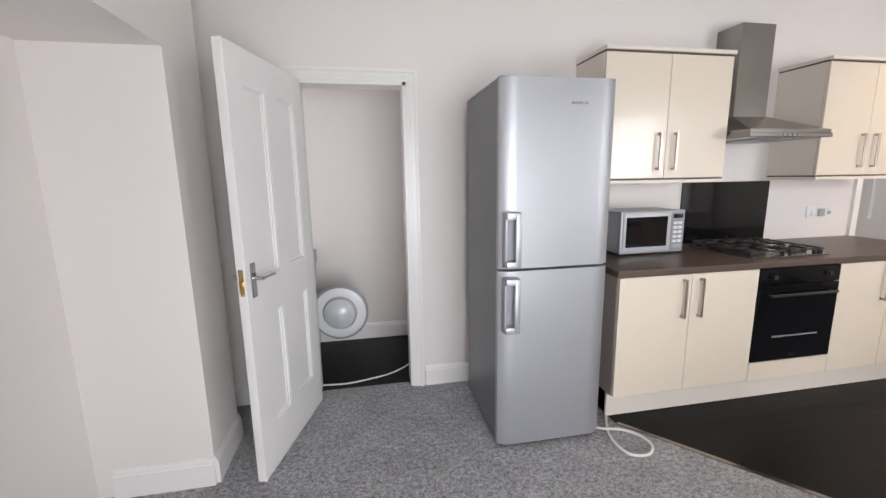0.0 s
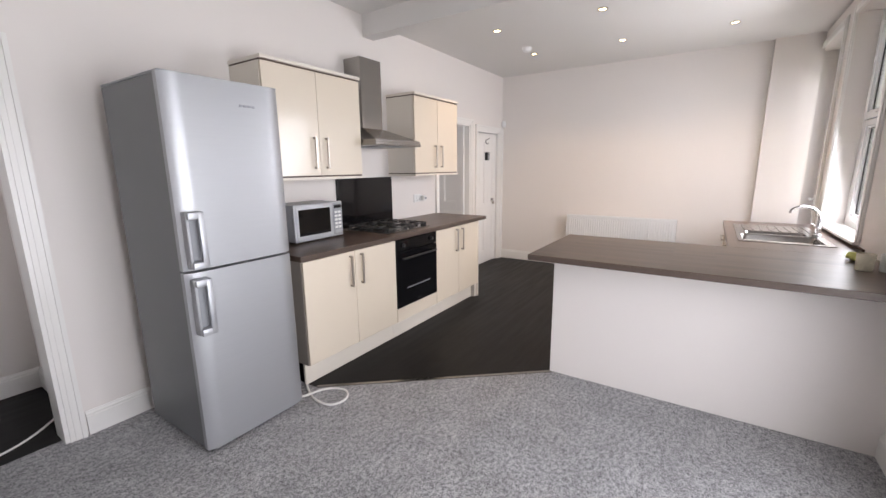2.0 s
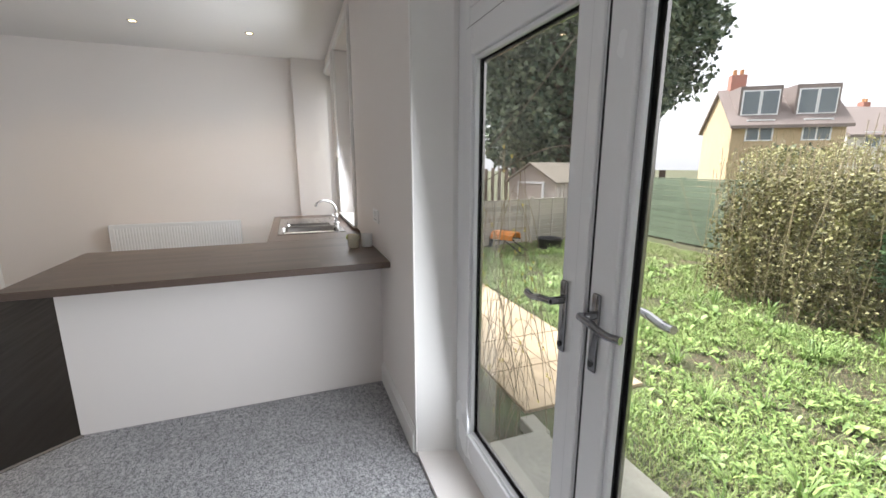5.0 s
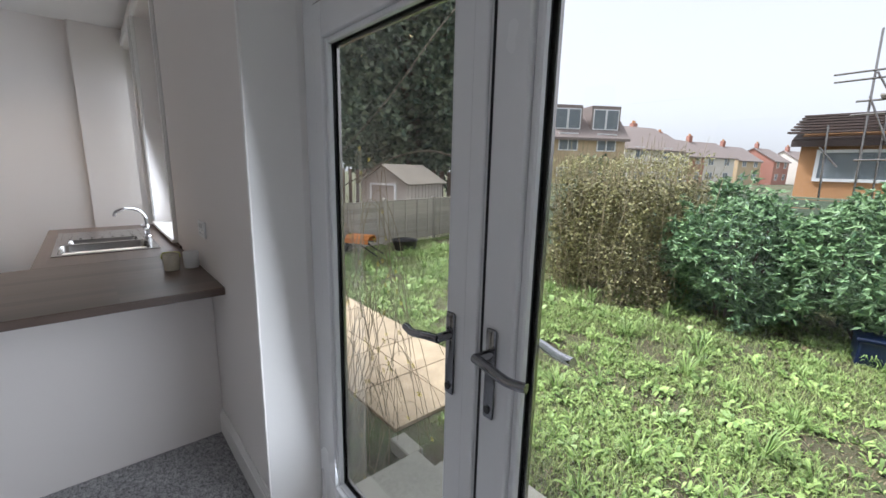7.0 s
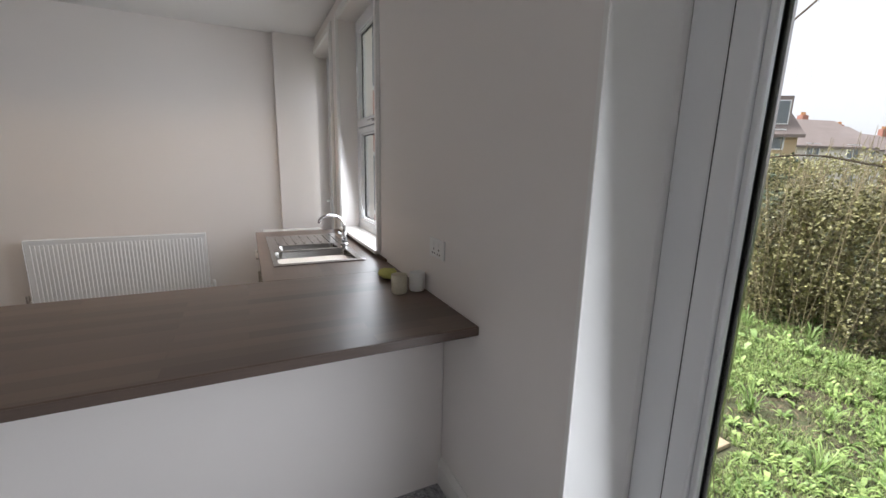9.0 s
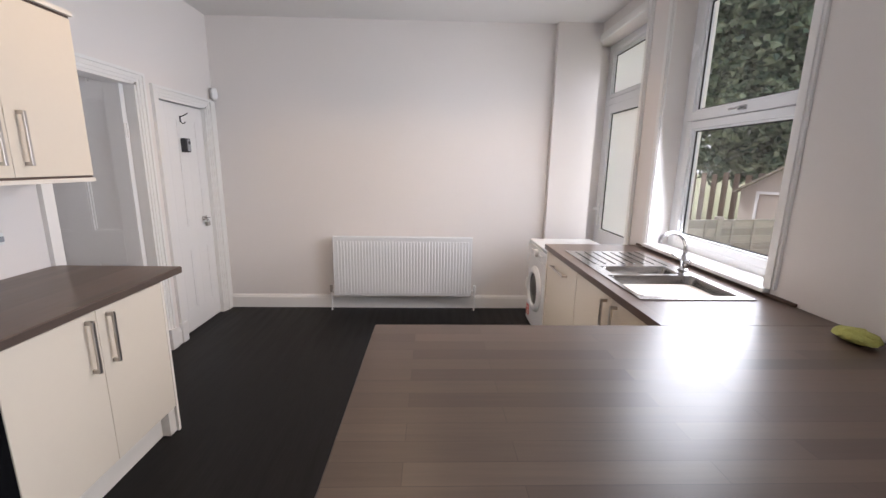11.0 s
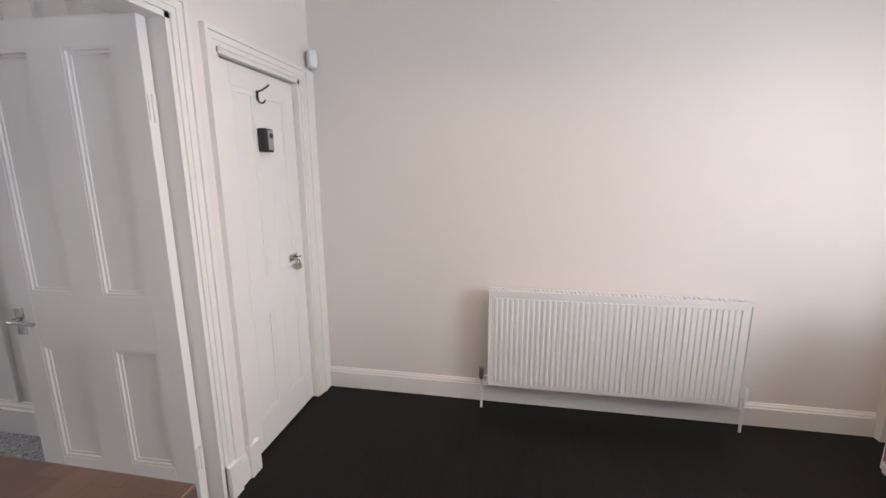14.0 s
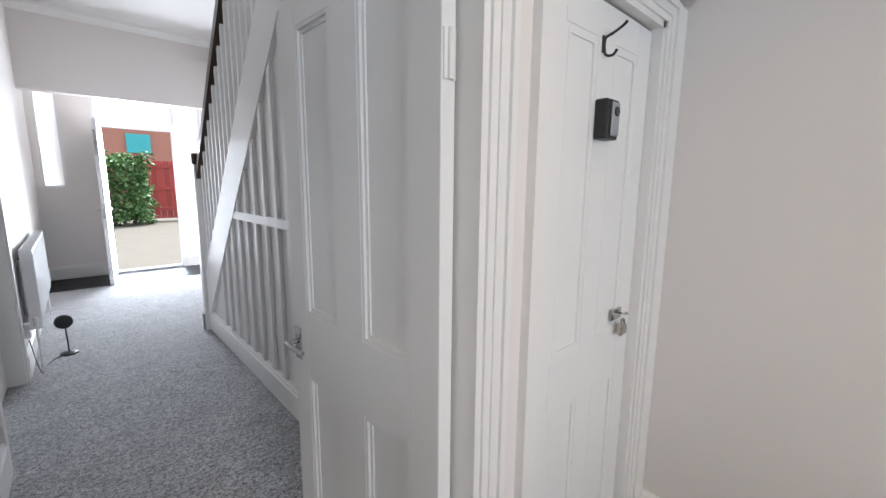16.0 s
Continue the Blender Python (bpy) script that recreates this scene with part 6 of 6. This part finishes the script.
# overturned barrow by the fence
orange = surf("orange_plastic", (0.65, 0.22, 0.04), 0.5, var=0.1)
ba = thing("wheelbarrow", 8.55, -4.75, G, "tipped orange wheelbarrow with black legs by the fence", "wheelbarrow", rz=30)
tray = B()
prof = [(-0.33, 0.45), (-0.30, 0.62), (-0.18, 0.72), (0.18, 0.72), (0.30, 0.62), (0.33, 0.45)]
prism(tray, prof + [(0.30, 0.45), (0.27, 0.60), (0.16, 0.69), (-0.16, 0.69), (-0.27, 0.60), (-0.30, 0.45)], -0.45, 0.45, "x")
tray.transform(Matrix.Scale(0.62, 4))
part("tray", tray, orange, ba, "orange upturned tray", local=True)
for s in (-1, 1):
    part("leg", tube(B(), [(-0.3, s * 0.15, 0.3), (0.06, s * 0.13, 0.28), (0.15, s * 0.12, 0.0)], 0.013, 6), black_plastic, ba, local=True)
    part("shaft", tube(B(), [(-0.5, s * 0.15, 0.02), (0.0, s * 0.13, 0.28), (0.45, s * 0.03, 0.14)], 0.013, 6), black_plastic, ba, local=True)
part("wheel", lathe(B(), [(0.08, -0.03), (0.14, -0.03), (0.155, 0), (0.14, 0.03), (0.08, 0.03)], pose(0.47, 0, 0.155, 90, 0, 0), 24), black_plastic, ba, local=True, smooth=True)
tu = thing("black_tub", 8.6, -5.9, G, "low black plastic tub on the soil", "tub")
part("tub", lathe(B(), [(0.25, 0), (0.30, 0.22), (0.32, 0.23), (0.28, 0.21), (0.22, 0.02), (0.001, 0.02)], Matrix.Translation((8.5, -5.9, G)), 28), black_plastic, tu, smooth=True)
blue = surf("blue_plastic", (0.008, 0.016, 0.05), 0.4, var=0.08)
cr = thing("blue_crate", 0.62, -6.45, G, "dark blue plastic crate with a pale label", "crate", rz=10)
part("box", bx(-0.30, 0.30, -0.20, 0.20, 0.0, 0.27, bev=0.02, seg=2), blue, cr, local=True)
part("rim", bx(-0.325, 0.325, -0.225, 0.225, 0.27, 0.31, bev=0.01), blue, cr, local=True)
part("sticker", bx(-0.12, 0.08, 0.2005, 0.204, 0.10, 0.19), white_plastic, cr, local=True)

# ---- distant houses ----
# render and red are paled, with haze and glare put into the colour
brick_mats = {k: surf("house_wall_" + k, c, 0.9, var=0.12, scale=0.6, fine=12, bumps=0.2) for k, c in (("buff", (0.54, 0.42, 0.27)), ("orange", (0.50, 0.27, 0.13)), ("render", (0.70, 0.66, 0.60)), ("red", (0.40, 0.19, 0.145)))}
dark_tiles = surf("dark_brown_roof_tiles", (0.085, 0.062, 0.055), 0.85, var=0.2, scale=1, fine=14, stretch=(1, 1, 3), bumps=0.4)
# brown lightened to carry the distance haze; the extension has its own dark tiles
hazed_tile_mat = surf("brown_roof_tiles", (0.23, 0.19, 0.175), 0.85, var=0.2, scale=1, fine=14, stretch=(1, 1, 3), bumps=0.4)
far_glass = surf("far_window_glass", (0.16, 0.19, 0.21), 0.12, var=0.1)


def house(x, y, rz, w, d, eave, ridge, wall, label, dormers=0, chimney=True, windows=2, tiles=None):
    t = thing("house", x, y, G, label, "house", rz=rz)
    part("wall", prism(B(), [(-d / 2, 0), (d / 2, 0), (d / 2, eave), (0, ridge - 0.1), (-d / 2, eave)], -w / 2, w / 2, "x"), brick_mats[wall], t, local=True)
    for s in (-1, 1):
        rf = B()
        prism(rf, [(0, ridge), (s * (d / 2 + 0.35), eave - 0.15), (s * (d / 2 + 0.35), eave - 0.35), (0, ridge - 0.2)], -w / 2 - 0.2, w / 2 + 0.2, "x")
        part("roof", rf, tiles or hazed_tile_mat, t, "brown tiled roof slope", local=True)
    if chimney:
        c = part("chimney", bx(w * 0.28, w * 0.28 + 0.9, -0.3, 0.3, ridge - 0.6, ridge + 0.9), brick_mats["red"], t, "red brick chimney", local=True)
        for i in range(2):
            part("pot", rod(B(), (w * 0.28 + 0.25 + i * 0.4, 0, ridge + 0.9), (w * 0.28 + 0.25 + i * 0.4, 0, ridge + 1.25), 0.12, 10), brick_mats["orange"], c, local=True)
    rows = [0.9] + ([3.4] if eave > 4 else [])
    for z in rows:
        for i in range(windows):
            cx = -w / 2 + w * (i + 0.5) / windows
            wn_ = part("window", frame_b(B(), cx - 0.75, cx + 0.75, z, z + 1.3, d / 2, d / 2 + 0.07, 0.08), enamel, t, "white framed window", local=True)
            part("pane", bx(cx - 0.68, cx + 0.68, d / 2 + 0.01, d / 2 + 0.03, z + 0.07, z + 1.23), far_glass, wn_, local=True)
            part("mullion", bx(cx - 0.04, cx + 0.04, d / 2 + 0.031, d / 2 + 0.06, z + 0.08, z + 1.22), enamel, wn_, local=True)
    for i in range(dormers):
        cx = -w / 2 + w * (i + 0.5) / dormers
        dm = part("dormer", bx(cx - w / dormers * 0.38, cx + w / dormers * 0.38, d * 0.08, d * 0.42, eave + 0.2, ridge - 0.15), hazed_tile_mat, t, "flat-roofed grey dormer", local=True)
        for k in (-0.5, 0.5):
            q = cx + k * w / dormers * 0.34
            part("dormer_window", bx(q - 0.5, q + 0.5, d * 0.42, d * 0.42 + 0.06, eave + 0.5, ridge - 0.4), enamel, dm, local=True)
            part("pane", bx(q - 0.42, q + 0.42, d * 0.42 + 0.06, d * 0.42 + 0.08, eave + 0.58, ridge - 0.48), far_glass, dm, local=True)
    return t


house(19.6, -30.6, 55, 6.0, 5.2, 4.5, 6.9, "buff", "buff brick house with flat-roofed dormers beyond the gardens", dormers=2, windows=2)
ext = house(-0.1, -19.8, 0, 6.8, 5.0, 3.15, 4.0, "orange", "orange brick extension with a wide white window", chimney=False, windows=0, tiles=dark_tiles)
ew = part("window", frame_b(B(), 0.2, 3.0, 1.78, 2.72, 2.5, 2.58, 0.09), enamel, ext, "wide white framed window", local=True)
for i in range(3):
    part("pane", bx(0.29 + i * 0.885, 1.14 + i * 0.885, 2.51, 2.53, 1.87, 2.63), far_glass, ew, local=True)
for i in (1, 2):
    part("mullion", bx(0.24 + i * 0.885, 0.30 + i * 0.885, 2.505, 2.57, 1.87, 2.63), enamel, ew, local=True)
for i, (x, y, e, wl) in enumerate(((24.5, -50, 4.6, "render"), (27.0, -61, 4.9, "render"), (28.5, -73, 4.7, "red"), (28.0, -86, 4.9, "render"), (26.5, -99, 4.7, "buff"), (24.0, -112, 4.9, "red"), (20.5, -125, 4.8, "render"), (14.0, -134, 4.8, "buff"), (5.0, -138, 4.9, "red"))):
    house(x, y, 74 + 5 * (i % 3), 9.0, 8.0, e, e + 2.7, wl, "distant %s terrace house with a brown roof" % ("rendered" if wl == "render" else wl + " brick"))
nb = house(13.0, 0.1, 90, 7.5, 6.0, 5.2, 7.4, "red", "neighbouring red brick house close by the garden", windows=3)
sc = thing("scaffolding", 0.2, -16.6, G, "steel pole scaffolding against the orange brick extension", "scaffold")
for x, z in ((1.82, 5.3), (1.45, 4.4), (-0.6, 4.6), (2.5, 2.9)):
    part("pole", rod(B(), (x, -16.4, G), (x + 0.16, -16.4, z), 0.028, 8), steel, sc)
for x0, x1, z in ((0.2, 2.75, 4.3), (0.0, 2.72, 4.1), (-0.6, 2.2, 3.55), (-0.4, 2.25, 3.2), (-0.6, 2.0, 2.0)):
    part("ledger", rod(B(), (x0, -16.35, z), (x1, -16.35, z - 0.06), 0.028, 8), steel, sc)
for a, b in (((1.3, 2.0), (1.95, 3.6)), ((2.3, 1.75), (2.75, 2.3)), ((1.2, 2.9), (1.9, 4.2))):
    part("brace", rod(B(), (a[0], -16.3, a[1]), (b[0], -16.3, b[1]), 0.024, 8), steel, sc)
for k in range(3):
    part("board", bx(-0.6, 1.75, -16.9 + k * 0.24, -16.68 + k * 0.24, 3.58, 3.63), timber, sc)
for k in range(7):
    part("tile_course", bx(-3.6, 3.6, -17.05 - k * 0.36, -16.72 - k * 0.36, 2.74 + k * 0.115, 2.79 + k * 0.115), dark_tiles, ext)

# ---- outdoors: the front drive ----
drive = surf("pale_gravel_drive", (0.125, 0.112, 0.09), 0.9, var=0.15, scale=2, fine=70, bumps=0.4)
structure("front_drive", bx(-60, 70, HF + 0.14, 120, -0.4, -0.05), drive, "pale buff gravel drive at the front", "drive")
box_hedge("front_hedge", "clipped fresh green hedge along the drive", 4.3, 6.75, 19.2, 20.6, 2.35, 7000, privet_mat, 0.13, 12, base=-0.05)
red_paint = surf("red_painted_boards", (0.36, 0.05, 0.045), 0.55, var=0.15, rand=0.15)
gt = thing("red_gate", 7.9, 21.0, -0.05, "red painted boarded garden gate", "gate")
for i in range(11):
    part("board", bx(6.75 + i * 0.2, 6.94 + i * 0.2, 21.0, 21.03, 0.05, 2.2, bev=0.003), red_paint, gt)
for z in (0.4, 1.2, 2.0):
    part("rail", bx(6.75, 8.95, 20.95, 20.999, z - 0.06, z + 0.06), red_paint, gt)
for x in (6.72, 8.98):
    part("post", bx(x - 0.06, x + 0.06, 20.95, 21.07, -0.05, 2.35, bev=0.005), red_paint, gt)
tq = thing("street_building", 6, 36, -0.05, "red brick terrace across the street with a teal shopfront", "building")
part("wall", bx(-14, 26, 36, 44, -0.05, 5.3), brick_mats["red"], tq)
part("roof", prism(B(), [(35.8, 5.3), (44.4, 5.3), (40, 6.0)], -14.3, 26.3, "x"), hazed_tile_mat, tq)
teal = surf("teal_panel", (0.06, 0.42, 0.46), 0.5, var=0.05)
part("shopfront", bx(7.6, 8.9, 35.9, 36.0, 3.3, 4.5), teal, tq, "teal painted panel")
for x in (-10, -6, -2, 2.2, 5.0, 11.5, 15, 19, 23):
    for z in (1.0, 3.4):
        wq = part("window", frame_b(B(), x - 0.7, x + 0.7, z, z + 1.6, 35.93, 36.0, 0.1), enamel, tq, "white framed window")
        part("pane", bx(x - 0.62, x + 0.62, 35.965, 35.99, z + 0.08, z + 1.52), far_glass, wq)
